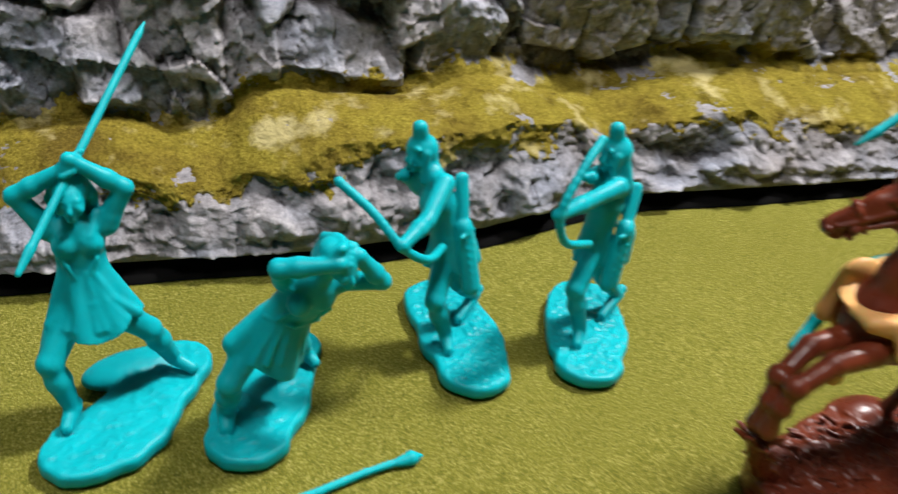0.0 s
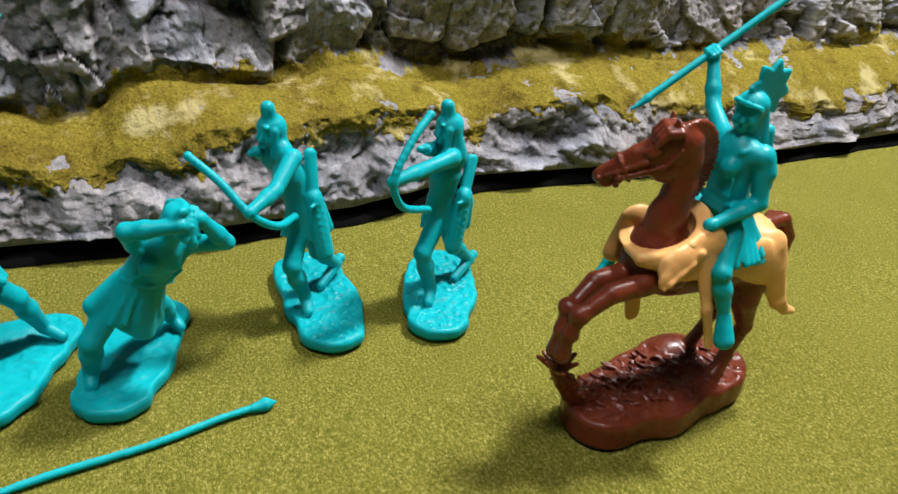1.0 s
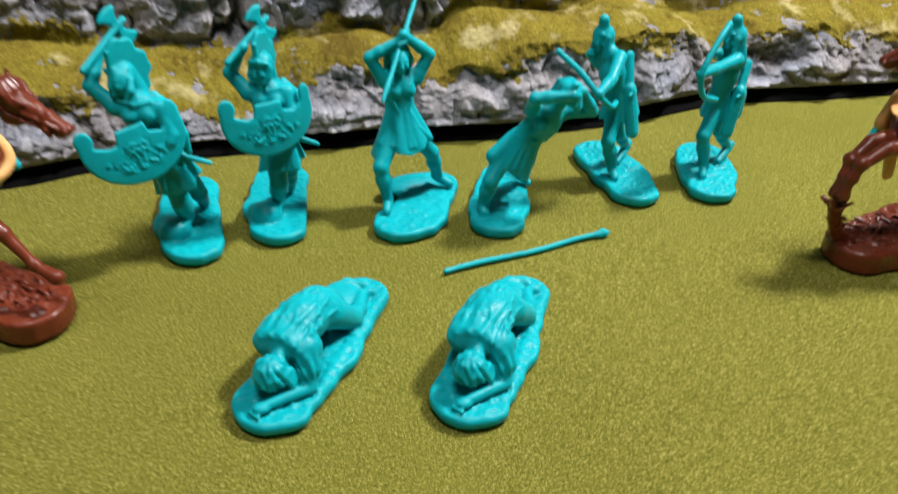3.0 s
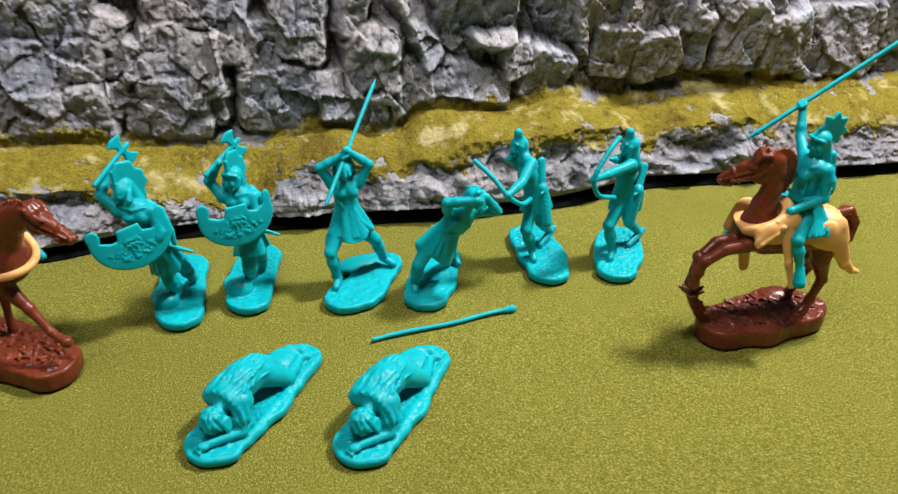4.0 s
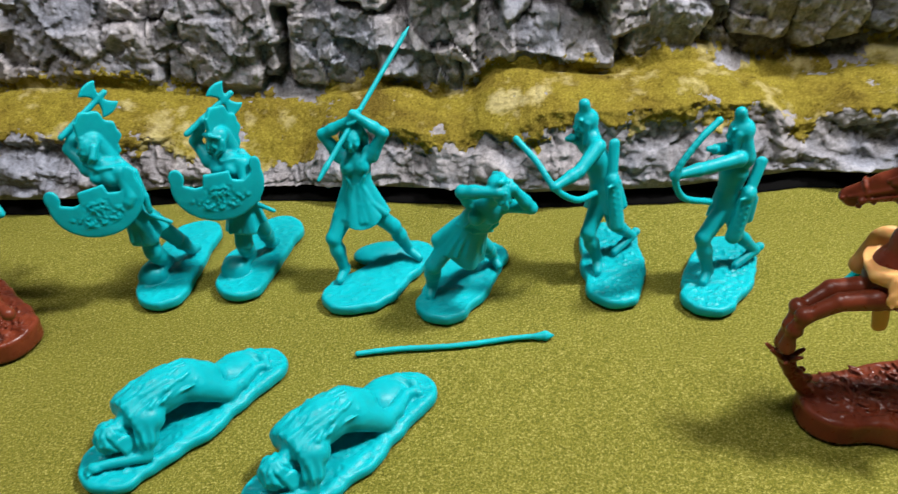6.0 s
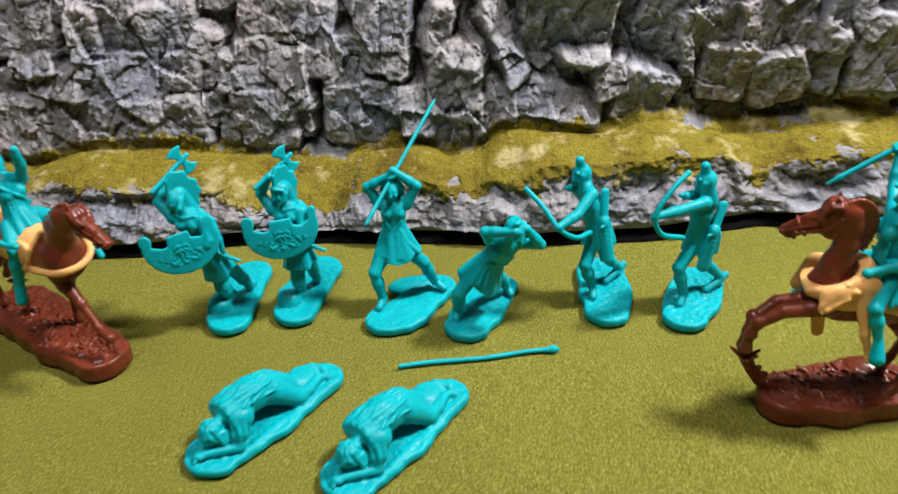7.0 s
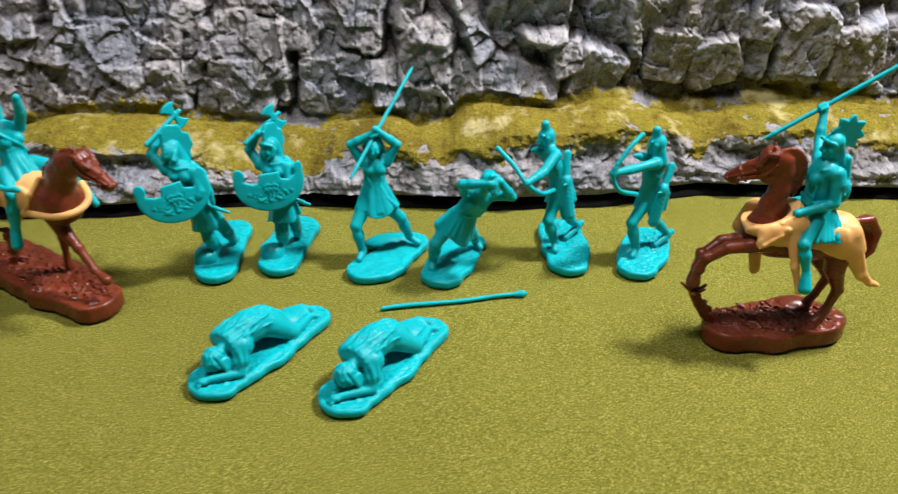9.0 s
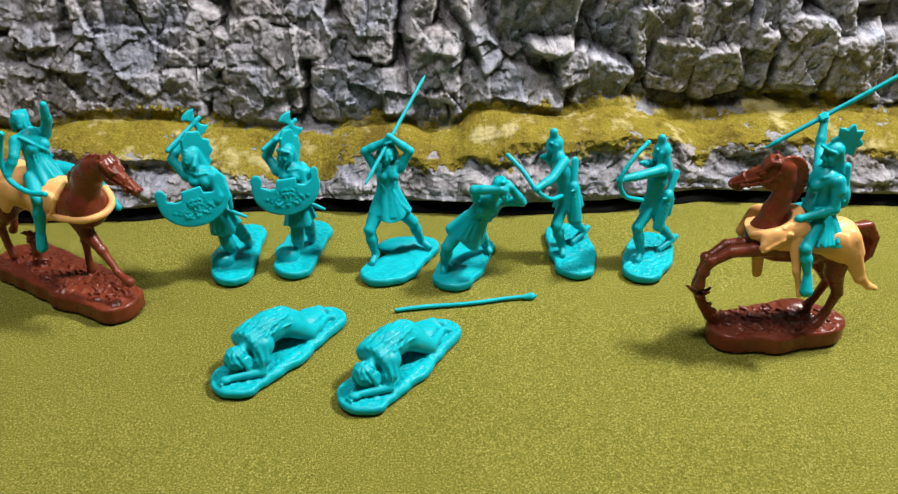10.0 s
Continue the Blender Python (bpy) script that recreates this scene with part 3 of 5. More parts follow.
    wob = fractal(np.stack([xs * 0.05, 0 * xs, 0 * xs], -1), 3, 77)
    sect = [(0.0, -0.4), (0.6, 1.2), (4.0, 2.0), (5.0, 6.5), (60.0, 7.0), (60.0, -0.4)]
    verts = np.concatenate([np.stack([xs, line + dy + (2.2 * wob if m < 2 else 0), np.full(n, dz)], -1) for m, (dy, dz) in enumerate(sect)])
    mesh_object("foot_shade_strip", verts * 0.001, grid_faces(len(sect), n)[:, ::-1], BLACK, base, "near-black strip standing in for the shaded gap under the rock")
    # Back and top, so that it is a solid slab.
    back = [np.stack([xs, rock[-1, :, 1], rock[-1, :, 2]], -1), np.stack([xs, 0 * xs + 160, 0 * xs + 200], -1), np.stack([xs, 0 * xs + 160, 0 * xs], -1)]
    mesh_object("back_board", np.concatenate(back) * 0.001, grid_faces(3, n)[:, ::-1], BLACK, base, "black back of the rock slab")


backdrop()


# ---- toy figures ----
FIGURE = "toy figure"


def leg(c, hip, knee, ankle, toe, rs=(2.9, 2.2, 1.5)):
    """Thigh, knee, calf with a boot cuff, ankle and foot."""
    k, a, t = (np.array(v, float) for v in (knee, ankle, toe))
    calf = k + 0.38 * (a - k)
    c.limb(hip, k, rs[0], rs[1], 1.0)
    c.blob(k, rs[1] * 0.98, 0.8)
    c.limb(k, calf, rs[1] * 0.88, rs[1] * 1.0, 0.5)
    c.limb(calf, a, rs[1] * 1.0, rs[2], 0.5)
    c.limb(calf - (a - k) * 0.05, calf + (a - k) * 0.02, rs[1] * 1.05, rs[1] * 1.05, 0.25)
    c.limb(a, t, rs[2] * 1.05, rs[2] * 0.85, 0.5)
    c.blob(a - (t - a) * 0.25, rs[2] * 0.95, 0.4)


def arm(c, shoulder, elbow, hand, r=1.75):
    s, e, h = (np.array(v, float) for v in (shoulder, elbow, hand))
    c.limb(s, e, r * 1.18, r * 0.92, 0.9)
    c.limb(e, e + (h - e) * 0.35, r * 0.92, r * 0.96, 0.7)
    c.limb(e + (h - e) * 0.35, h, r * 0.96, r * 0.7, 0.7)
    way = (h - e) / np.linalg.norm(h - e)
    c.blob(h + way * 0.5, (1.45, 1.45, 1.45), 0.5)


def rod(c, a, b, r=0.85, point=3.0):
    a, b = np.array(a, float), np.array(b, float)
    way = (b - a) / np.linalg.norm(b - a)
    c.limb(a, b, r, r, 0.25)
    if point:
        c.limb(b - way * point * 1.3, b - way * point * 0.4, r, r * 1.45, 0.3)
        c.limb(b - way * point * 0.4, b + way * point * 0.5, r * 1.45, 0.25, 0.3)


def bow_of(c, points, r=0.95):
    """A bow through its points, by a smooth curve."""
    p = np.array(points, float)
    p = np.concatenate([[2 * p[0] - p[1]], p, [2 * p[-1] - p[-2]]])
    line = []
    for i in range(1, len(p) - 2):
        for t in np.linspace(0, 1, 6, endpoint=i == len(p) - 3):
            line.append(0.5 * (2 * p[i] + (p[i + 1] - p[i - 1]) * t + (2 * p[i - 1] - 5 * p[i] + 4 * p[i + 1] - p[i + 2]) * t**2
                               + (3 * p[i] - p[i - 1] - 3 * p[i + 1] + p[i + 2]) * t**3))
    c.chain(line, [r] * len(line), 0.3)
    c.blob(line[0], r * 1.15, 0.3).blob(line[-1], r * 1.1, 0.3)


def face_on(c, head, way, r=3.3):
    """A head with brow, eyelids, nose, cheeks, lips and chin towards way."""
    h, w = np.array(head, float), np.array(way, float) / np.linalg.norm(way)
    s = np.cross(w, (0, 0, 1))
    c.blob(h, (r * 0.92, r * 0.95, r * 1.1), 0.8)
    c.blob(h + w * r * 0.7 + (0, 0, -r * 0.78), (1.2, 1.1, 1.0), 0.5)
    c.limb(h + w * r * 0.72 - s * 1.5 + (0, 0, r * 0.34), h + w * r * 0.72 + s * 1.5 + (0, 0, r * 0.34), 0.5, 0.5, 0.5)
    for n in (-1, 1):
        c.blob(h + w * r * 0.86 + s * 1.2 * n + (0, 0, r * 0.06), (0.5, 0.5, 0.35), 0.3)
        c.blob(h + w * r * 0.66 + s * 1.5 * n + (0, 0, -r * 0.25), (1.0, 1.0, 0.9), 0.5)
    c.limb(h + w * r * 0.92 + (0, 0, r * 0.25), h + w * r * 1.12 + (0, 0, -r * 0.22), 0.4, 0.6, 0.25)
    c.limb(h + w * r * 0.9 - s * 0.6 + (0, 0, -r * 0.5), h + w * r * 0.9 + s * 0.6 + (0, 0, -r * 0.5), 0.4, 0.4, 0.2)


def spear_woman():
    c = Clay()
    c.pad([(-6.5, -9.5, 8), (0, -6, 8.5), (11, 13, 7.6)], 3.6, pebble=0.4)
    c.blob((1.5, 13.6, 2.8), (10, 5.4, 3.2), 2.2, (0, 0, 15))
    leg(c, (-5.8, 4, 26), (-10.6, -1.6, 18.5), (-8.4, -1.6, 6.6), (-9.6, -5.2, 4.8), (3.1, 2.4, 1.6))
    leg(c, (0.6, 4, 26), (7.6, 5.6, 18.5), (11.4, 9.6, 7.2), (15, 7.4, 5.2), (3.1, 2.4, 1.6))
    c.cone((-2.7, 6.8, 37.0), (-2.0, 4.2, 22.4), 3.6, 10.0, 0.8, ((0, 1, 0), 0.62), (7, 0.7), 1.0, (0.14, 0.1, 0))
    for n in range(7):
        x = -9.6 + 2.6 * n + 0.7 * math.sin(2.6 * n)
        c.chain([(-4.4 + 0.6 * n, 3.6, 35 - 1.2 * (n % 2)), (-2.4 + (x + 2.4) * 0.55, 1.6 + 0.02 * x * x, 29), (x, -0.7 + 0.05 * (x + 2) ** 2, 23.8 + 0.16 * abs(x + 2))], [0.5, 0.8, 1.15], 0.45)
    c.limb((-2.8, 6.8, 33.5), (-2.7, 7.6, 41), 4.0, 5.0, 1.0, ((0, 1, 0), 0.72))
    c.limb((-6.4, 5.6, 34.6), (1.2, 5.6, 34.4), 0.6, 0.6, 0.4)
    for n in range(6):
        c.limb((-6.0 + 1.3 * n, 4.6, 38.6), (-5.2 + 1.0 * n, 4.3, 34.8), 0.45, 0.4, 0.4)
    c.blob((-5.0, 4.9, 40.2), (2.2, 2.0, 2.3), 1.0).blob((-0.2, 5.1, 40.2), (2.2, 2.0, 2.3), 1.0)
    for s in (-1, 1):
        c.limb((-2.6 + 2.6 * s, 4.6, 42), (-2.7 + 4.0 * s, 7.4, 45.5), 0.9, 1.0, 0.4)
        c.limb((-2.6 + 3.0 * s, 3.6, 37.8), (-2.6 + 1.2 * s, 3.4, 34), 0.5, 0.5, 0.5)
    c.limb((-2.7, 8, 42), (-2.7, 8, 46), 2.1, 1.8)
    face_on(c, (-2.7, 6.6, 48.9), (0, -1, -0.1), 3.0)
    c.blob((-2.6, 8.4, 50.4), (3.4, 3.3, 3.3), 0.5)
    for n in range(9):
        g = -1.6 + 0.4 * n
        c.chain([(-2.6 + 2.2 * math.sin(g), 7.4 + 1.6 * (1 - math.cos(g)), 52.6), (-2.6 + 3.6 * math.sin(g), 8.6 + 1.2 * abs(math.cos(g)), 48.8), (-2.6 + 3.3 * math.sin(g), 10.4, 43.8)], [0.9, 1.1, 0.8], 0.3)
    for sx, ex in ((-7.4, -11.8), (2.6, 6.8)):
        arm(c, (sx, 7.6, 43), (ex, 7.6, 50.3), (-2.2 + (0.9 if ex > 0 else -0.8), 7.2, 55.0 + (1.6 if ex > 0 else 0)), 1.85)
        c.limb((sx, 7.6, 43), (sx * 0.8 + ex * 0.2, 7.6, 44.6), 2.4, 2.2, 0.4)
    for n in range(4):
        c.limb((-3.2 + 0.5 * n, 5.6 + 0.9 * n, 54.2 + 0.9 * n), (-1.0 + 0.5 * n, 6.0 + 0.9 * n, 55.0 + 0.9 * n), 0.6, 0.6, 0.2)
    rod(c, (-9.4, -4.5, 44.5), (12.2, 31.2, 72.9), 0.8, 0)
    c.limb((12.2, 31.2, 72.9), (13.6, 33.5, 74.7), 0.8, 0.3, 0.2)
    c.limb((-11.0, -7.2, 42.4), (-8.8, -3.5, 45.3), 0.6, 0.95, 0.3)
    c.thing("toy_warrior", TURQUOISE, (-37, 6, 0), "turquoise plastic toy warrior raising a spear overhead on an oval base", FIGURE, "toy warriors")


def stooping_woman():
    c = Clay()
    # The trunk settles by a little above the hem.
    c.sink = (22, 38, 1.8)
    c.pad([(-4.5, -9.5, 8.4), (0, 0, 8.6), (7, 16.5, 7.6)], 3.6, pebble=0.4)
    c.blob((3, 7, 2.6), (6.5, 7, 2.2), 1.5)
    leg(c, (-1.6, -4.4, 22), (-7.2, -8.6, 15.6), (-8.2, -6.0, 6.4), (-8.6, -9.0, 4.6), (3.3, 2.5, 1.8))
    leg(c, (4.4, -0.6, 22), (8.6, 5.2, 13.5), (10.6, 9.6, 6.6), (12.4, 7.0, 4.9), (2.9, 2.3, 1.6))
    # Short skirt blown to one side, with folds from the belt to the hem.
    c.cone((5.4, -5.6, 30.0), (0.6, -3.6, 18.2), 4.5, 8.0, 0.6, ((0.2, 1, 0), 0.8), (6, 0.5), 0.7, (-0.12, 0.05, 0))
    c.limb((1.4, -4.6, 28.0), (-5.2, -5.0, 22.6), 3.0, 2.6, 1.2, ((0.2, 1, 0), 0.9))
    for n in range(8):
        g = -2.9 + 0.38 * n
        c.chain([(5.2 + 4.2 * math.cos(g), -5.8 + 3.0 * math.sin(g), 29.4), (3.0 + 5.8 * math.cos(g), -4.8 + 4.6 * math.sin(g), 24.2), (0.9 + 7.4 * math.cos(g + 0.1), -3.8 + 5.8 * math.sin(g + 0.1), 19.6 - 0.6 * math.cos(g))], [0.35, 0.5, 0.7], 0.5)
    # Trunk bent forwards over the belt.
    c.limb((4.4, -5.4, 27.4), (6.4, -6.6, 31.6), 5.0, 4.7, 1.0, ((0.2, 1, 0.3), 0.72))
    c.limb((6.4, -6.6, 31.6), (9.2, -9.0, 37.4), 4.7, 5.4, 1.0, ((0.2, 1, 0.3), 0.72))
    c.chain([(0.8, -7.2, 30.4), (5.6, -10.0, 29.2), (10.8, -7.2, 27.8)], [0.6, 0.7, 0.6], 0.3)
    c.blob((6.4, -12.2, 36.2), (2.3, 2.1, 2.8), 0.5).blob((11.2, -10.8, 35.2), (2.0, 1.7, 2.3), 0.7)
    c.chain([(5.0, -11.6, 39.8), (9.4, -11.9, 36.6), (13.6, -10.8, 37.8)], [0.45, 0.5, 0.45], 0.4)
    for n in range(6):
        c.limb((5.2 + 1.5 * n, -11.4 + 0.2 * n, 34.2 - 0.3 * n), (2.6 + 1.5 * n, -8.9 + 0.2 * n, 30.2 - 0.4 * n), 0.45, 0.4, 0.4)
    c.limb((4.8, -8.2, 39.8), (14.2, -9.2, 38.4), 2.4, 2.3, 1.0)
    c.limb((10.2, -10.6, 40), (12.6, -13, 45), 2.1, 1.9)
    face_on(c, (14.0, -15.4, 46.0), (0.4, -0.8, -0.55), 2.9)
    c.blob((13.2, -13.8, 48.0), (3.5, 3.5, 2.7), 0.5, (0, 20, 0))
    for n in range(9):
        g = -1.6 + 0.4 * n
        c.chain([(13.4 + 0.9 * math.cos(g), -14.6 + 2.2 * math.sin(g), 50.2), (12.0 + 0.4 * math.cos(g), -12.8 + 3.3 * math.sin(g), 48.8), (10.6 - 0.6 * math.cos(g), -10.6 + 2.8 * math.sin(g), 44.8)], [0.9, 1.05, 0.8], 0.25)
    arm(c, (4.4, -8.6, 40.4), (2.8, -13.8, 45.8), (12.6, -17.2, 47.4), 2.0)
    arm(c, (14.4, -9.4, 38.8), (22.0, -13.4, 40.2), (17.2, -15.2, 47.2), 1.9)
    for n in range(4):
        c.limb((12.2 + 0.3 * n, -17.4 + 0.6 * n, 46.8 + 0.8 * n), (15.0 + 0.2 * n, -17.6 + 0.8 * n, 47.2 + 0.8 * n), 0.6, 0.5, 0.2)
        c.limb((17.4 - 0.3 * n, -15.6 + 0.5 * n, 47.4 + 0.6 * n), (15.2 - 0.2 * n, -15.8 + 0.6 * n, 48.6 + 0.5 * n), 0.6, 0.5, 0.2)
    c.thing("toy_warrior", TURQUOISE, (-8, 2, 0), "turquoise plastic toy woman stooping with both arms to her head", FIGURE, "toy warriors")


def archer(at, label, base, head, look_way, shoulders, neck, hip, near_arm, far_hand, bow, quiver, front_leg, back_leg):
    c = Clay()
    c.pad(base, 3.6, pebble=0.6, grain=0.8)
    leg(c, *front_leg, (2.9, 2.3, 1.65))
    leg(c, *back_leg, (2.6, 2.1, 1.55))
    hip, neck, head = (np.array(v, float) for v in (hip, neck, head))
    s0, s1 = (np.array(v, float) for v in shoulders)
    across = (s1 - s0) / np.linalg.norm(s1 - s0)
    side = np.cross(across, (0, 0, 1))
    w = np.array(look_way, float) / np.linalg.norm(look_way)
    c.cone(hip + (0, 0, 5.4), hip + (0, 0, -2.8), 3.7, 5.4, 0.05, (side, 0.95), (6, 0.4), 0.4)
    c.limb(hip + (0, 0, 4.5), hip * 0.35 + neck * 0.65, 3.8, 4.8, 1.0, (side, 0.84))
    c.limb(hip * 0.35 + neck * 0.65, neck, 4.5, 2.5, 1.0, (side, 0.9))
    c.limb(hip + (0, 0, 5.0), hip + (0, 0, 5.8), 3.7, 3.7, 0.2, (side, 0.9))
    c.limb(s0, s1, 2.2, 2.2, 1.0)
    for n in range(5):
        g = hip * (0.2 + 0.14 * n) + neck * (0.8 - 0.14 * n)
        c.limb(g - across * 3.0 + side * 1.0, g + across * 2.4 + side * 2.6 + (0, 0, -2.4), 0.4, 0.4, 0.4)
    c.limb(s0 + (0, 0, 1), hip + (0, 0, 6) + across * 2.0 - side * 2.0, 0.8, 0.8, 0.25)
    c.limb(neck, head, 2.0, 2.0)
    # Peaked hood with cheek flaps and a long neck flap.
    face_on(c, head, w, 2.9)
    c.blob(head - w * 1.0 + (0, 0, 1.0), (3.7, 3.7, 3.8), 0.3)
    c.limb(head + (0, 0, 2.6) + w * 2.2 - across * 2.0, head + (0, 0, 2.6) + w * 2.2 + across * 2.0, 0.5, 0.5, 0.4)
    c.limb(head - w * 1.0 + (0, 0, 1.0), head - w * 2.4 + (0, 0, -6.6), 3.5, 5.0, 0.4, (w, 0.66))
    for n in range(5):
        c.limb(head - w * 2.8 + across * (1.2 * n - 2.4) + (0, 0, 1), head - w * 4.6 + across * (1.6 * n - 3.2) + (0, 0, -7.6), 0.6, 0.7, 0.4)
    for n in (-1, 1):
        c.limb(head + across * 2.6 * n + (0, 0, 1), head + across * 2.5 * n + w * 0.6 + (0, 0, -5.4), 1.2, 0.8, 0.3)
    c.limb(head - w * 0.4 + (0, 0, 3.4), head + w * 0.3 + (0, 0, 6.6), 1.9, 1.75, 0.7)
    arm(c, *near_arm, 1.95)
    arm(c, s1, s1 * 0.45 + np.array(far_hand) * 0.55 + (0, 2.5, -1.5), far_hand, 1.8)
    c.limb(np.array(far_hand, float), np.array(far_hand) + w * 2.2 + (0, 0, 0.6), 1.3, 0.9, 0.3)
    bow_of(c, bow)
    # Bow case and quiver with studs and a fringe.
    top, mid, low = (np.array(v, float) for v in quiver)
    way = (low - mid) / np.linalg.norm(low - mid)
    c.limb(mid - (mid - top) * 0.1, low, 2.2, 2.4, 0.3, (across, 0.85))
    c.limb(mid - way * 0.6, mid + way * 0.4, 2.15, 2.15, 0.2, (side, 0.85))
    c.limb(mid, top, 1.5, 1.75, 0.2, (across, 0.75))
    for s in (-0.9, 0.9):
        c.limb(mid + s * w, top + s * w + (0, 0, 0.5 * s), 0.5, 0.55, 0.15)
    c.limb(top - w * 1.3, top + w * 1.3, 0.6, 0.6, 0.2)
    front = np.cross(way, across)
    for n in range(12):
        g = mid + (low - mid) * (0.12 + 0.07 * n)
        c.blob(g - across * 1.75 + front * (0.9 if n % 2 else -0.7), (0.3, 0.3, 0.4), 0.3)
    c.limb(mid - w * 2.0 + (0, 0, -1.5), mid * 0.4 + low * 0.6 - w * 3.0, 1.5, 1.5, 0.4).limb(mid - w * 2.4 - across * 1.4, mid + w * 2.4 - across * 1.4, 0.5, 0.5, 0.3)
    c.thing("toy_archer", TURQUOISE, at, label, FIGURE, "toy warriors")


def shield_shape(x, y):
    """A crescent shield: a broad bowl with a tongue in the middle of its cut-out top and two horns."""
    x = x * 1.06
    outer = np.hypot(x / 14.6, (y - 2.6) / 11.8) * 12.8 - 12.8
    top = np.interp(x, (-15, -12, -10.5, -7, -4.7, -4.2, 4.0, 4.5, 8, 10.4, 12, 15), (8.0, 6.0, 3.6, 2.4, 2.8, 6.2, 6.6, 3.9, 3.1, 4.8, 8.0, 9.5))
    d = np.maximum(outer, (y - top) * 0.6)
    d = np.minimum(d, np.hypot(x + 12.4, (y - 5.8) * 0.85) - 2.4)
    return np.minimum(d, np.hypot((x - 12.4) * 1.1, (y - 7.0) * 0.7) - 2.0)


def comb_shape(x, y):
    """A plume from brow to nape with a ragged rim."""
    r, a = np.hypot(x, y), np.arctan2(y, x)
    rag = np.abs(((a / 0.55) % 1.0) - 0.5) * 2.0 + 0.4 * np.sin(5.3 * a)
    reach = 7.9 + 1.0 * rag + 1.1 * np.exp(-((a - 1.25) / 0.4) ** 2)
    return np.maximum(r - reach, np.maximum(-y - 6.0, -x - 3.4)) * 0.85


def fan_shape(x, y):
    """A plume spread like a star with short points."""
    r, a = np.hypot(x, y), np.arctan2(y, x)
    return (r - (4.3 + 2.0 * np.abs(((a / 0.8 + 0.22) % 1.0) - 0.5) * 2)) * 0.8


def axe_blade(x, y):
    return np.maximum(np.maximum(np.hypot(x + 1.2, y) - 6.2, np.abs(y) - (1.1 + 0.16 * np.maximum(x, 0) ** 2)), -x - 0.6)


def axe_warrior(at, lean, base, label, swing, slide, gaze):
    """lean: millimetres that the figure tips to -x for each of height, and a little less to -y; swing, slide: shifts of axe and shield in x; gaze: the way the face looks in the plane."""
    c = Clay()
    c.pad(base, 3.6, pebble=0.4)

    def p(x, y, z):
        return (x - lean * max(z - 6, 0), y - 0.6 * lean * max(z - 6, 0) * min(1.0, max(0.0, 1 - (z - 49) / 6)), z + 0.2 * lean * z * (z > 40))

    c.blob((-3.2, -8.4, 4.0), (4.9, 4.6, 4.8), 0.5, (0, 0, 20)).blob((-5.4, -5.0, 3.6), (3.6, 3.4, 3.4), 0.5)
    leg(c, p(1.5, -5, 25), p(1.4, -8.0, 14.5), p(1.0, -4.5, 7.4), p(-0.6, -8.0, 5.6), (3.4, 2.7, 1.9))
    leg(c, p(4.5, -4, 25), p(5.6, 0.5, 14.5), p(5.6, 5, 6.2), p(6.0, 8.5, 4.8), (3.3, 2.5, 1.7))
    c.cone(p(2.6, -6.2, 31.5), p(3.4, -6.6, 20.4), 4.2, 7.0, 0.3, ((0, 1, 0), 0.85), (6, 0.55), 0.8, (0.1, 0, 0))
    for n in range(6):
        c.limb(p(0.4 + 1.2 * n, -9.8, 26.5 - 0.8 * (n % 2)), p(-0.6 + 1.6 * n + 0.4 * math.sin(2 * n), -11.4, 21.0), 0.6, 0.85, 0.5)
    c.limb(p(2.6, -6, 30), p(0.6, -5.4, 42), 4.1, 5.2, 1.2, ((0, 1, 0), 0.76))
    c.blob(p(-1.8, -8.5, 41.6), (2.0, 1.7, 2.0), 1.2).blob(p(2.8, -8.8, 41.4), (2.0, 1.7, 2.0), 1.2)
    c.limb(p(-4.6, -5.6, 43.4), p(6.4, -6.4, 42.6), 2.4, 2.4, 1.2)
    c.chain([p(-3.8, -6.8, 46.0), p(0.2, -8.6, 44.6), p(4.6, -7.8, 45.0)], [0.5, 0.6, 0.5], 0.5)
    c.limb(p(0, -5.5, 44), p(-0.6, -6, 49), 2.1, 2.0)
    face_on(c, p(-0.9, -6.2, 50.4), (*gaze, -0.15), 2.9)
    c.blob(p(-0.2, -5.4, 52.0), (3.3, 3.3, 2.9), 0.5).limb(p(-3.4, -7.4, 52.4), p(-1.6, -8.9, 52.4), 0.55, 0.55, 0.5)
    c.limb(p(1.9, -6.8, 51.6), p(1.2, -7.6, 47.8), 1.0, 0.7, 0.4)
    c.limb(p(0.4, -3.8, 51), p(1.8, -2.0, 43.5), 2.9, 2.9, 0.5)
    c.plate(p(-0.3, -5.4, 51.2), (-gaze[0], -gaze[1], 0.0), (0, 0.1, 1), comb_shape, 11, 1.7, 0.3)
    c.chain([p(5.4, -4.2, 45.4), p(8.8, -5.6, 42.0), p(9.8, -8.0, 36.5), p(9.4, -9.0, 31.5)], [1.3, 1.3, 1.2, 0.9], 0.6)
    for n in (-1, 1):
        c.chain([p(-0.6 + 2.4 * n, -6.6 - 1.6 * n, 51.0), p(-1.2 + 2.3 * n, -7.2 - 1.5 * n, 48.6), p(-2.0 + 1.6 * n, -8.2 - 1.0 * n, 47.2)], [1.0, 1.0, 0.6], 0.3)
    c.chain([p(-3.4, -5.0, 52.2), p(-3.4, -7.6, 53.0), p(-1.4, -9.0, 53.2), p(1.4, -8.4, 52.2)], [0.5, 0.7, 0.7, 0.5], 0.3)
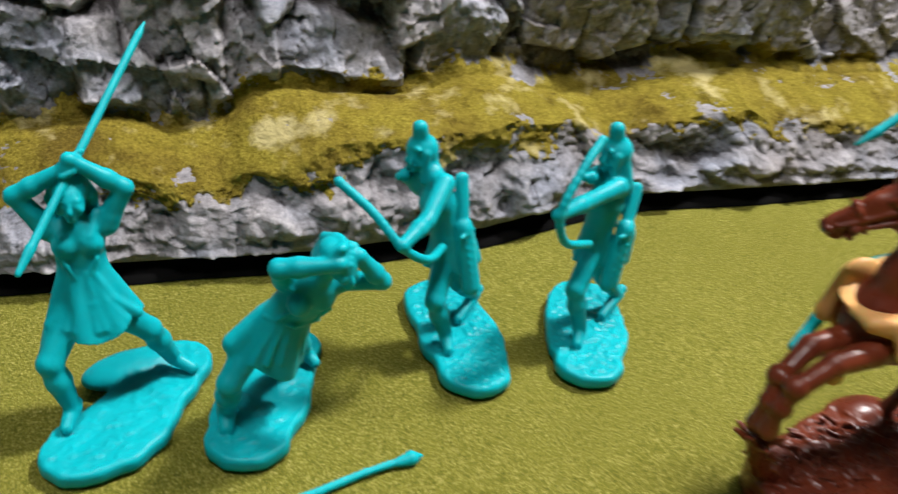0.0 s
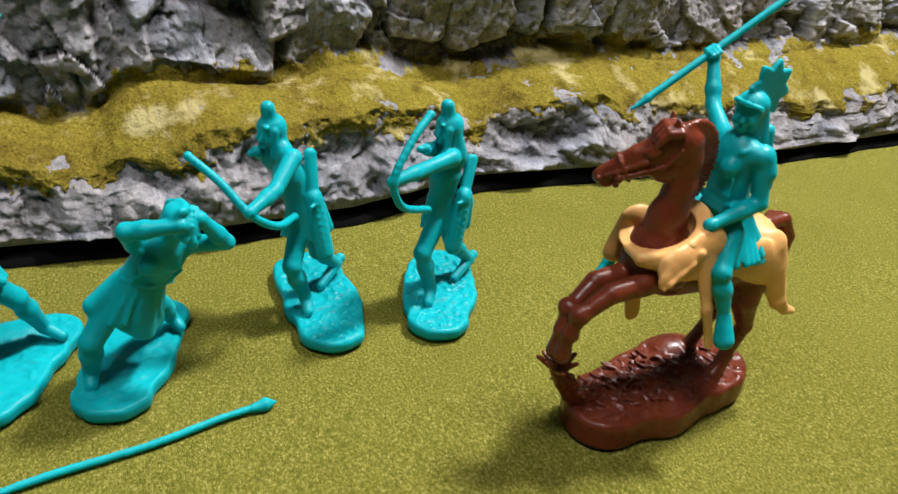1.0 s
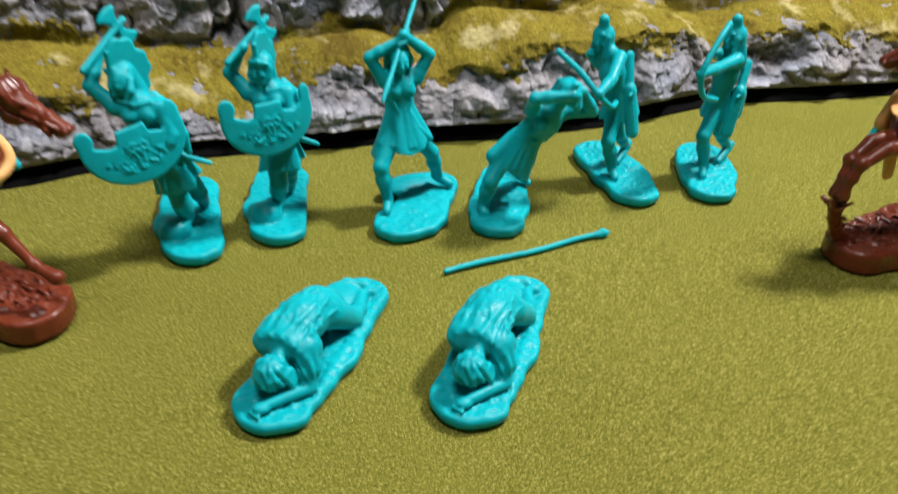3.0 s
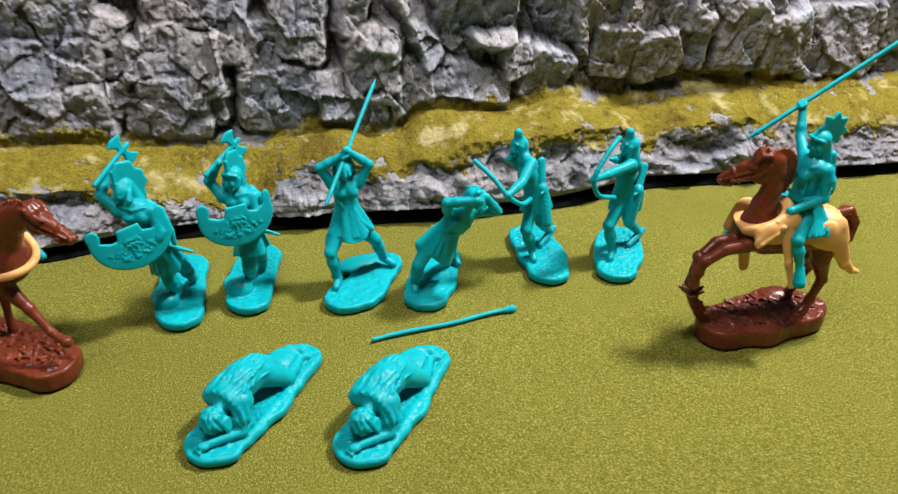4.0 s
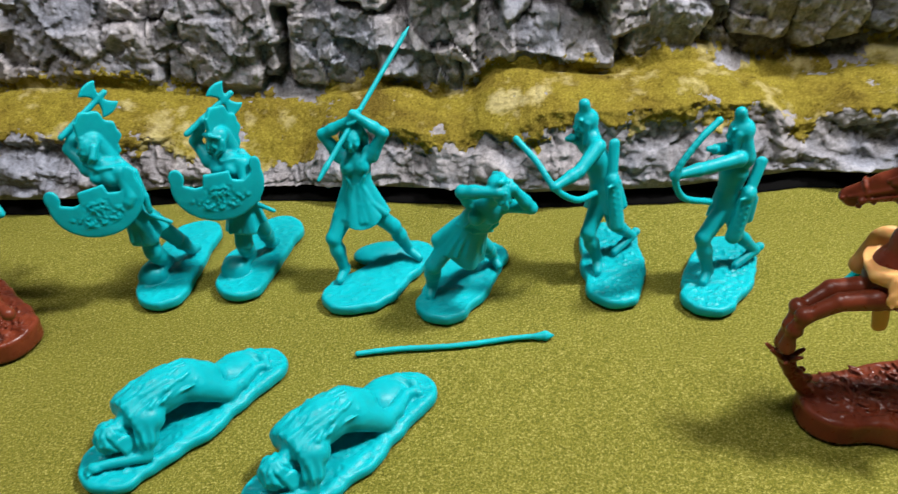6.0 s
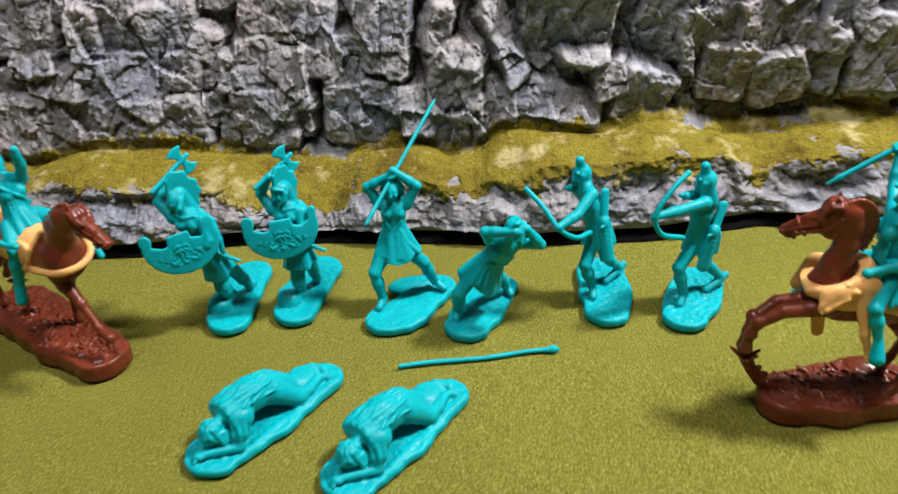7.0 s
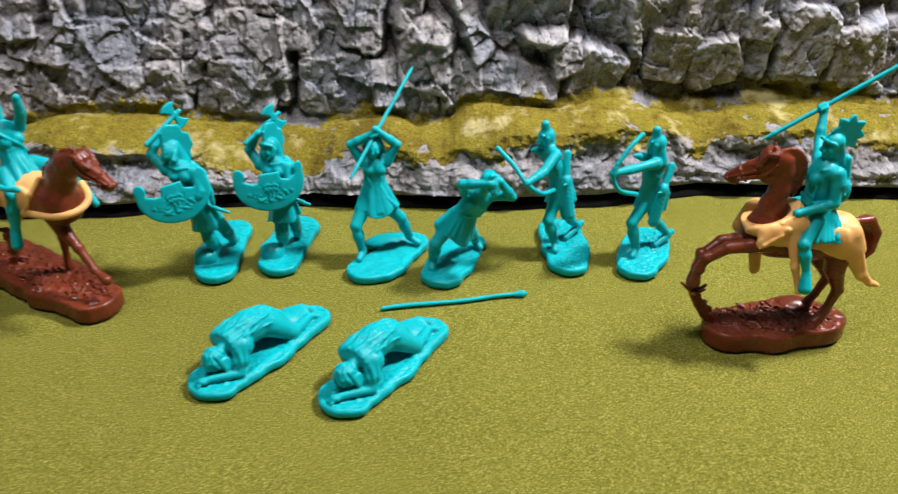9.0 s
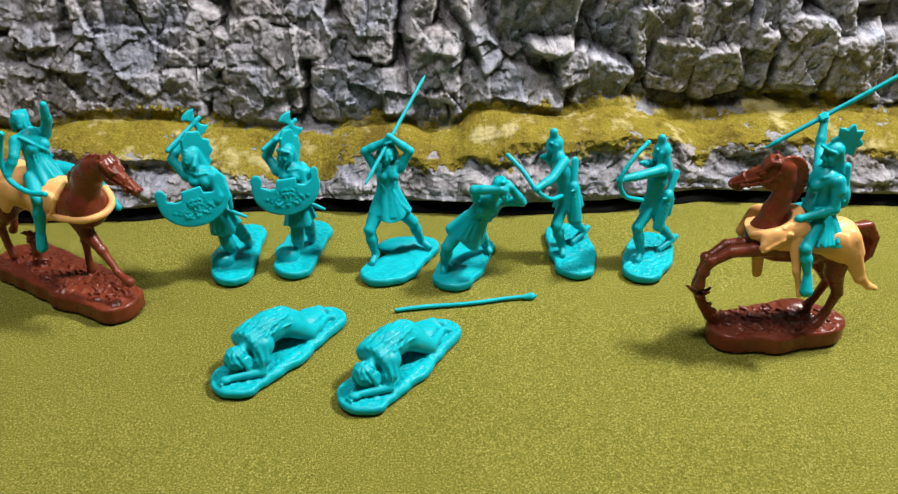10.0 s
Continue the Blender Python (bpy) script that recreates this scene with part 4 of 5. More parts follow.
    arm(c, p(-4.8, -5.4, 43.6), p(-9.2, -2.5, 48.6), p(-7.6 + swing, -3.0, 55.2), 1.9)
    arm(c, p(6.0, -6.8, 43.0), p(7.0, -10.0, 37.6), p(4.0, -12.0, 33.5), 2.0)
    c.limb(p(-12.0 + swing, -6.5, 52.8), p(0.2 + swing, 3.8, 61.6), 0.95, 0.95, 0.3)
    axis = np.array(p(1.6, 5.0, 65.0)) - np.array(p(-11.4, -6.0, 55.6))
    axis /= np.linalg.norm(axis)
    across = np.cross(axis, (0.45, -0.88, 0.1))
    across /= np.linalg.norm(across)
    for s in (1, -1):
        c.plate(np.array(p(-1.6 + swing, 2.2, 60.2)) + across * 0.5 * s, across * s, axis, axe_blade, 7.5, 1.7, 0.3)
    c.limb(p(3, -7, 31), p(13.8, -8.6, 27.0), 1.3, 0.6, 0.3)
    u = np.array(p(11, -11, 43 + 9 * lean)) - np.array(p(-10.3, -18.4, 43.6 - 9 * lean))
    c.plate(p(0.5 + slide, -14.4, 36.8 - 4 * lean), u, (-lean, 0.12, 1), shield_shape, 18, 1.3, 0.15, 0.006, 0.5)
    c.thing("toy_axe_warrior", TURQUOISE, at, label, FIGURE, "toy warriors")


def fallen_warrior():
    c = Clay(0.32, 0.15)

    def p(a, o, z):
        """a along the base from head to foot, o to the side where the arm lies, z up."""
        return (0.62 * a + 0.78 * o, 0.78 * a - 0.62 * o, z)

    c.pad([(*p(-21, 1, 0)[:2], 8.6), (*p(0, 0.6, 0)[:2], 9.2), (*p(22.5, -0.5, 0)[:2], 7.2)], 3.2, pebble=0.45)
    for n in range(14):
        c.blob(p(-14 + 3 * n, 8.6 - 0.22 * n, 2.9), (1.6, 1.2, 0.9), 1.0, (0, 0, 50 + 20 * math.sin(n * 2)))
    # Raised ground beyond the hips.
    c.blob(p(17, -3.6, 3.2), (8.5, 6.0, 3.6), 2.0, (0, 0, 51))
    c.chain([p(17.5, -6.4, 5.2), p(23, -4.0, 5.2), p(24.8, 0.2, 4.9), p(23.4, 3.8, 4.2)], [1.4, 1.3, 1.2, 1.0], 1.0)
    # Back and hips under the robe, then thigh, knee and the lower leg along the ground.
    c.chain([p(-11.5, -0.4, 12.4), p(-5, -0.6, 13.4), p(1.5, -0.6, 12.4), p(6.5, -0.4, 9.6)], [5.0, 5.5, 5.3, 4.6], 1.4)
    c.limb(p(-12.6, -4.6, 12.0), p(-11.4, 4.2, 11.8), 3.8, 3.8, 1.2)
    c.limb(p(-9, -4, 11.6), p(4, -4, 9.8), 5.0, 4.8, 1.2)
    c.limb(p(3, 2.4, 11.0), p(9.4, 4.6, 5.6), 4.0, 2.8, 1.2).limb(p(5, -3.4, 8.8), p(14, -3.2, 4.2), 4.4, 2.8, 1.6)
    c.chain([p(9.4, 4.6, 5.6), p(14.5, 4.0, 4.8), p(20.5, 1.8, 4.6)], [2.6, 1.9, 1.4], 0.8)
    c.limb(p(20.5, 1.8, 4.8), p(23.8, 2.6, 4.2), 1.4, 1.1, 0.5)
    # The robe: fine folds that fan out over the back from the waist to the shoulders.
    for n in range(15):
        o = -7.0 + 0.95 * n
        drop = 0.085 * (o + 0.6) ** 2
        c.chain([p(-14.6 + 0.6 * math.sin(2.2 * n), o * 1.0, 16.2 - drop), p(-10 + 0.7 * math.sin(3 * n), o * 0.95 + 1.1 * math.sin(1.7 * n), 17.8 - drop), p(-5.5 + 1.6 * math.sin(2.3 * n), o * 0.86 + 1.2 * math.sin(2.9 * n + 1), 18.5 - drop), p(-0.5 + 2.6 * math.sin(4.1 * n), o * 0.74 + 0.9 * math.sin(3.7 * n), 18.2 - 0.9 * drop)], [0.7, 0.5, 0.42, 0.2], 0.7)
    for n in range(11):
        o = -6.6 + 1.25 * n
        c.limb(p(-15.0, o, 15.4 - 0.075 * (o + 0.6) ** 2), p(-14.0, o * 0.9 + 0.3, 10.6 - 0.05 * (o + 1) ** 2), 0.75, 0.6, 0.5)
    for n in range(18):
        a, o = -13.5 + 0.8 * n, -5.0 + 9.6 * ((n * 0.618) % 1.0)
        z = 18.7 - 0.095 * (o + 0.6) ** 2 - 0.022 * (a + 4.5) ** 2
        c.limb(p(a, o, z), p(a + 2.4, o + 0.9 * math.sin(3.1 * n), z + 0.1), 0.4, 0.28, 0.4)
    for n in range(5):
        c.limb(p(2.5 + 1.5 * n, 4.4, 14.6 - 1.6 * n), p(3.4 + 1.6 * n, -3.5, 16.4 - 1.6 * n), 0.4, 0.4, 0.6)
    c.limb(p(-14.5, 0.2, 12.6), p(-18, 0.5, 11.2), 2.1, 2.0, 0.8)
    # Head face down, hair falling forwards from the crown.
    m = np.array(p(-20, 0.3, 9.2))
    c.blob(m, (3.5, 3.5, 4.1), 0.6)
    for n in range(16):
        g = -2.6 + 0.36 * n
        strand = []
        for h in (0.25, 0.8, 1.35, 1.8, 2.15):
            wave = 0.2 * math.sin(3 * h + 2.3 * n)
            q = m + 3.65 * np.array((math.sin(h) * math.cos(g + wave + 0.35 * h - 2.4), math.sin(h) * math.sin(g + wave + 0.35 * h - 2.4), 1.12 * math.cos(h)))
            strand.append(q)
        c.chain(strand, [0.6, 0.7, 0.7, 0.6, 0.4], 0.2)
    for n in range(6):
        c.chain([p(-20.4 + 0.5 * n, 3.8, 10.2), p(-19.4 + 0.6 * n, 4.9, 7.4), p(-19.0 + 0.7 * n, 5.2 + 0.15 * n, 4.2)], [0.8, 0.75, 0.5], 0.15)
    # The arm props on its elbow and reaches past the head.
    c.limb(p(-12.4, 4.4, 12.2), p(-14.2, 6.6, 8.6), 3.2, 2.5, 0.6, None, (7, 0.4)).limb(p(-14.2, 6.6, 8.8), p(-16.0, 7.6, 4.8), 1.8, 1.6, 0.4)
    c.limb(p(-16.2, 7.6, 4.8), p(-24.8, 2.0, 4.9), 1.55, 1.2, 0.2)
    c.blob(p(-26, 1.2, 4.7), (2.0, 1.7, 1.2), 0.3)
    for n in range(4):
        c.limb(p(-26.2, 1.2 - 0.1 * n, 4.6), p(-28.4 + 0.25 * n, 1.6 - 0.8 * n, 4.0), 0.65, 0.5, 0.12)
    ob = c.thing("fallen_warrior", TURQUOISE, (-77, -56, 0), "turquoise plastic toy figure lying face down on a long base", FIGURE, "fallen toy warriors")
    copy_thing(ob, pose(-0.0335, -0.0655, 0, 0, 0, 0))


def javelin():
    c = Clay(0.3, 0.15)
    a, b = np.array((-27.3, -4.2, 0.8)), np.array((27.3, 4.2, 1.0))
    mids = [a + (b - a) * t + np.array((0, 0.5 * math.sin(9 * t), 0)) for t in np.linspace(0, 1, 12)]
    c.chain(mids, [0.8] * 12, 0.3)
    c.limb(mids[-1] - (b - a) * 0.05, mids[-1], 1.0, 1.5, 0.4).limb(mids[-1], b + (b - a) * 0.04, 1.5, 0.4, 0.4)
    c.thing("javelin", TURQUOISE, (-8.8, -26.1, 0), "thin turquoise plastic javelin lying loose on the green mat", "toy javelin")


spear_woman()
stooping_woman()
archer((41, 12, 0), "turquoise plastic toy archer with the bow lowered, quiver at the hip",
       [(0, -11.5, 8), (1, 0, 9.2), (1, 17, 9.4)], (-10.4, 7.5, 49.8), (-0.8, -0.6, -0.1), ((-6.6, 1.0, 45.6), (-9.0, 9.0, 44.6)), (-7.6, 5.2, 46), (-4.0, 3.0, 26.5),
       ((-6.6, 0.5, 45.6), (-12.6, -6.6, 41), (-19.6, -12.6, 39.4)), (-13.5, 8, 45), [(-31, -4, 50.5), (-25, -8.6, 45.2), (-19.8, -12.9, 38.8), (-13.2, -10.0, 33.4), (-7.0, -2.0, 31.0)],
       [(-1.4, 3.4, 45), (-1.6, -0.8, 34), (0.4, -3.4, 20.5)],
       ((-4.8, 1.6, 26), (-8.4, -3.6, 17.8), (-4.6, -2.6, 6.8), (-4.9, -6.0, 4.8)), ((-2.6, 4.6, 26), (0.8, 5.4, 15.8), (7.8, 10.6, 7.8), (1.6, 5.0, 4.9)))
archer((74, 6, 0), "turquoise plastic toy archer aiming a drawn bow, quiver at the hip",
       [(-5, -9.5, 8), (1, 2, 9.4), (6, 13.5, 9)], (-0.6, 2.6, 51), (-1, -0.35, -0.05), ((-0.4, -1.4, 45), (0.8, 7.0, 45)), (0.4, 3, 46), (-0.3, 3.5, 26.5),
       ((-0.6, -1.6, 45), (-9.3, -5.0, 44.4), (-19.8, -10.6, 44.8)), (-7.2, -0.2, 47.6), [(-8.5, -4.2, 58.2), (-14.2, -8.0, 54.0), (-19.9, -11.2, 45.6), (-17.0, -10.0, 37.5), (-8.0, -5.2, 33.2)],
       [(7.4, 2.6, 42), (4.0, -1.4, 33), (1.6, -2.6, 19.5)],
       ((-1.2, 2.0, 26.5), (-7.2, -2.2, 18.6), (-4.2, -2.6, 6.8), (-6.0, -5.6, 4.8)), ((0.8, 4.6, 26), (5.4, 6.0, 15.6), (12.8, 8.0, 7.6), (6.0, 3.4, 4.9)))
axe_warrior((-107, 12, 0), 0.2, [(2, -13.5, 8), (0, 0, 8.6), (1, 20, 8.4)], "turquoise plastic toy warrior leaning, raised axe and crescent shield", 3.0, -2.5, (-0.8, -0.6))
axe_warrior((-80, 16, 0), 0.0, [(0, -12.5, 8), (0, 0, 8.6), (4, 19, 8.4)], "turquoise plastic toy warrior upright, raised axe and crescent shield", 2.6, -0.5, (-0.5, -0.87))
fallen_warrior()
javelin()


# ---- the mounted warriors ----
def horse_head(c, poll, muzzle, side, f=1.0):
    """Skull, cheek, nostrils, ears, curled forelock and bridle; side: the way across the head, f: its depth."""
    a, b, s = (np.array(v, float) for v in (poll, muzzle, side))
    s /= np.linalg.norm(s)
    way = (b - a) / np.linalg.norm(b - a)
    up = np.cross(s, way)
    up = up if up[2] > 0 else -up
    c.limb(a, a + (b - a) * 0.5, 3.4 * f, 2.5 * f, 0.6, (s, 0.82 / f))
    c.limb(a + (b - a) * 0.5, b, 2.5 * f, 1.7 * f, 0.6, (s, 0.85 / f))
    c.blob(a + way * 3.4 - up * 2.8 * f, (3.3, 2.6, 2.9), 0.8)
    c.blob(b + way * 0.2 - up * 1.3, (1.6, 1.5, 1.2), 0.4)
    c.blob(b + way * 1.0 + up * 0.3, (1.5, 1.5, 1.4), 0.4)
    for n in (-1, 1):
        c.limb(a - way * 0.8 + up * 2.4 * f + s * 1.8 * n, a - way * 1.8 + up * (2.4 * f + 2.6) + s * 2.2 * n, 1.25, 0.35, 0.3, (s, 0.7))
        c.limb(a + way * 3.6 + up * 1.4 + s * 2.7 * n, a + way * 5.2 + up * 1.2 + s * 2.4 * n, 0.75, 0.6, 0.12)
        c.limb(a + way * 2.8 + up * 2.4 + s * 2.5 * n, a + way * 6.0 + up * 2.1 + s * 2.1 * n, 0.5, 0.4, 0.15)
        c.blob(b + way * 1.5 + up * 0.5 + s * 1.3 * n, 0.65, 0.2)
        c.limb(a + way * 6.0 + s * 2.3 * n, b + s * 1.7 * n + up * 0.5, 0.5, 0.35, 0.3)
        c.limb(b - way * 2.2 + s * 2.0 * n - up * 0.9, a + way * 3.5 + s * 2.9 * n - up * 2.0, 0.36, 0.36, 0.12)
        c.limb(a + way * 3.5 + s * 2.9 * n - up * 2.0, a - way * 0.6 + s * 3.0 * n - up * 0.2, 0.36, 0.36, 0.12)
        c.blob(b - way * 2.2 + s * 2.1 * n - up * 0.9, 0.9, 0.12)
        c.blob(b - way * 1.2 + s * 1.9 * n - up * 1.9, 0.7, 0.12)
    m = a + (b - a) * 0.74
    for n in range(10):
        g0, g1 = n * 0.628, (n + 1) * 0.628
        c.limb(m + 2.3 * (math.cos(g0) * s * 0.85 + math.sin(g0) * up * f), m + 2.3 * (math.cos(g1) * s * 0.85 + math.sin(g1) * up * f), 0.45, 0.45, 0.12)
    for n in range(9):
        q, turn = a + up * (3.3 * f - 0.32 * abs(n - 4)) + s * (n - 4) * 0.75, 0.8 * math.sin(n * 2.1)
        c.chain([q - way * 1.6, q + way * 0.4 + up * 0.9 + s * turn * 0.5, q + way * 2.4 + up * 0.2 + s * turn, q + way * 3.6 - up * 0.7 - s * turn * 0.4], [0.8, 0.85, 0.7, 0.4], 0.15)


def grass_strokes(c, spot, count, z):
    """Short raised strokes all over a base top; spot(u, v) places the unit disc on it."""
    for n in range(count):
        g, r = n * 2.39996, math.sqrt((n + 0.5) / count)
        q = np.array((*spot(r * math.cos(g), r * math.sin(g)), z + 0.35 * math.sin(n * 1.7)))
        h = 0.9 * math.sin(n * 2.3) + 2.6
        size = 1.3 + 0.7 * math.sin(n * 3.7)
        c.limb(q, q + (1.3 * size * math.cos(h), 1.3 * size * math.sin(h), 0.45), 0.6, 0.35, 0.35)


def shrub(c, foot, tip, count, reach):
    """A thorny plant: a bent stalk with broad curled leaves that turn round it, the largest on top."""
    foot, tip = np.array(foot, float), np.array(tip, float)
    for n in range(count):
        g, t = n * 2.4, (n + 0.5) / count
        q = foot + (tip - foot) * t
        size = reach * (0.75 + 0.35 * math.cos(6.28 * t))
        d = np.array((math.cos(g), 0.9 * math.sin(g), 0))
        c.limb(q, q + d * size * 0.6 + (0, 0, 1.6), 0.9, 1.0, 0.3, ((0, 0, 1), 0.7))
        c.limb(q + d * size * 0.6 + (0, 0, 1.6), q + d * size * 1.15 + (0, 0, 1.2), 0.9, 0.3, 0.2, ((0, 0, 1), 0.6))


# The rearing horse's body stands forward of and beside the middle of its base.
POISE = np.array((-2.8, -4.0, 0.9))


def rearing_horse():
    c = Clay(0.34)

    def body(*points):
        return [POISE + p for p in points]

    c.pad([(-19.5, -3, 8.8), (-6, -1.5, 10.2), (9.5, 1.5, 10.8), (14.5, 0.5, 9.2)], 7.2, pebble=0.9, grain=0.4, edge=1.3, lip=0.0)
    c.blob((10, 8.5, 6), (7, 4.6, 3.4), 1.5)
    grass_strokes(c, lambda u, v: (-2.5 + 23 * u, -0.4 + 8.4 * v + 1.5 * u), 120, 7.2)
    # Barrel, chest, rump.
    c.chain(body((-7, 2, 41), (5, 1.5, 40.5), (14, 1, 40.6)), [7.8, 7.8, 7.6], 1.5)
    c.blob(POISE + (-11.4, 1.4, 43), (7.6, 6.6, 7.8), 1.5).blob(POISE + (14.0, 2.0, 40), (7.2, 6.8, 7.8), 1.5)
    # Neck, wide below and slender under the jaw.
    c.chain(body((-10.6, 1.4, 46.5), (-11.0, 1.0, 52.5), (-9.8, 0.6, 58.6), (-9.6, 0.5, 64.5), (-10.0, 0.5, 68.4)), [6.2, 4.3, 3.4, 3.0, 2.8], 1.2, ((0, 1, 0), 0.8))
    # Roached mane: an upright crest of fine strands from the ears to the withers.
    for n in range(23):
        t = n / 22
        g = math.radians(112 - 158 * t)
        q = POISE + (-9.4 + 6.9 * math.cos(g), 0.3 + 1.0 * t, 64.2 + 8.6 * math.sin(g) - 4.5 * max(t - 0.7, 0))
        d = np.array((math.cos(g), 0, math.sin(g)))
        c.limb(q - d * 3.6, q + d * (0.1 * math.sin(n * 2.7)), 0.7, 0.6, 0.15, ((0, 1, 0), 1.4))
    horse_head(c, POISE + (-13.0, 1.0, 68.0), POISE + (-24.0, 6.7, 60.6), (0.45, 0.89, 0), 1.3)
    # Forelegs: a level upper arm, a bent knee, the pastern hanging into the shrub.
    for o, near, drop in ((-7.6, 0.0, 0.0), (-1.9, -3.0, -0.5)):
        knee, fet = np.array((-34.4, o + 0.2 + 0.6 * near, 36.0 + drop)), np.array((-36.0, o + 0.5 + near, 32.0 + 1.4 * drop))
        c.chain([(-13, o + 1.0, 41.6), (-20, o, 41.0 + drop), (-27.8, o, 40.2 + drop), knee], [3.6, 2.5, 2.1, 1.7], 0.5)
        c.chain([knee, fet, fet + (-0.3, 0.4, -3.2)], [1.7, 1.5, 1.4], 0.5)
        c.blob(knee + (-0.2, 0, 0.3), 2.2, 0.4).blob(fet + (0.3, 0, -0.2), 1.9, 0.4)
        c.limb(fet + (-0.3, 0.4, -3.2), fet + (-0.3, 0.6, -5.6), 1.5, 2.0, 0.25)
    c.chain([(12.2, -5.2, 39), (11.6, -6.4, 31), (15.4, -5.8, 22), (14.2, -4.4, 13), (12.2, -4.6, 8.6)], [5.2, 3.4, 1.9, 1.45, 1.9], 0.8)
    c.limb((16.0, -5.8, 23), (14.8, -4.4, 14), 1.0, 0.9, 0.4).blob((14.0, -4.4, 12.4), 1.8, 0.4).limb((12.6, -4.6, 9.6), (10.6, -5.0, 7.6), 1.7, 2.1, 0.3)
    c.chain([(12.4, 0.8, 39), (11.8, 2.6, 29.5), (16.8, 4.2, 21), (15.0, 5.8, 13), (13.2, 6.4, 8.8)], [5.4, 3.5, 1.8, 1.4, 1.8], 0.8)
    for n in range(7):
        c.chain(body((20, 2, 45.5), (25.6, 2.4 + 0.6 * n, 46.0 - 0.2 * n), (29.0 - 0.35 * n, 2.6 + 0.8 * n, 41.0), (29.2 - 0.5 * n, 2.8 + 0.8 * n, 34.0), (26.6 - 0.2 * n, 3.6 + 0.5 * n, 28.6)), [1.6, 1.5, 1.5, 1.1, 0.5], 0.25)
    c.chain([(-23.5, -1, 6), (-28.6, -1.6, 10.2), (-32.2, -2.8, 15.4), (-34.6, -4.0, 20.6)], [2.8, 1.9, 1.7, 2.1], 0.6)
    for n in range(7):
        g = 0.9 * n
        c.limb((-34.8, -4.2, 20.2), (-35.4 + 4.2 * math.cos(g), -4.2 + 4.0 * math.sin(g), 23.6 + 1.2 * math.sin(2.1 * n)), 1.25, 0.6, 0.3, ((0, 0, 1), 0.7))
    shrub(c, (-25.0, -1.0, 7.4), (-33.0, -3.2, 16.5), 12, 3.5)
    c.thing("toy_horse", BROWN, (108.8, -49, 0), "dark brown plastic toy horse rearing over a shrub on its base", "toy horse", "toy horses")


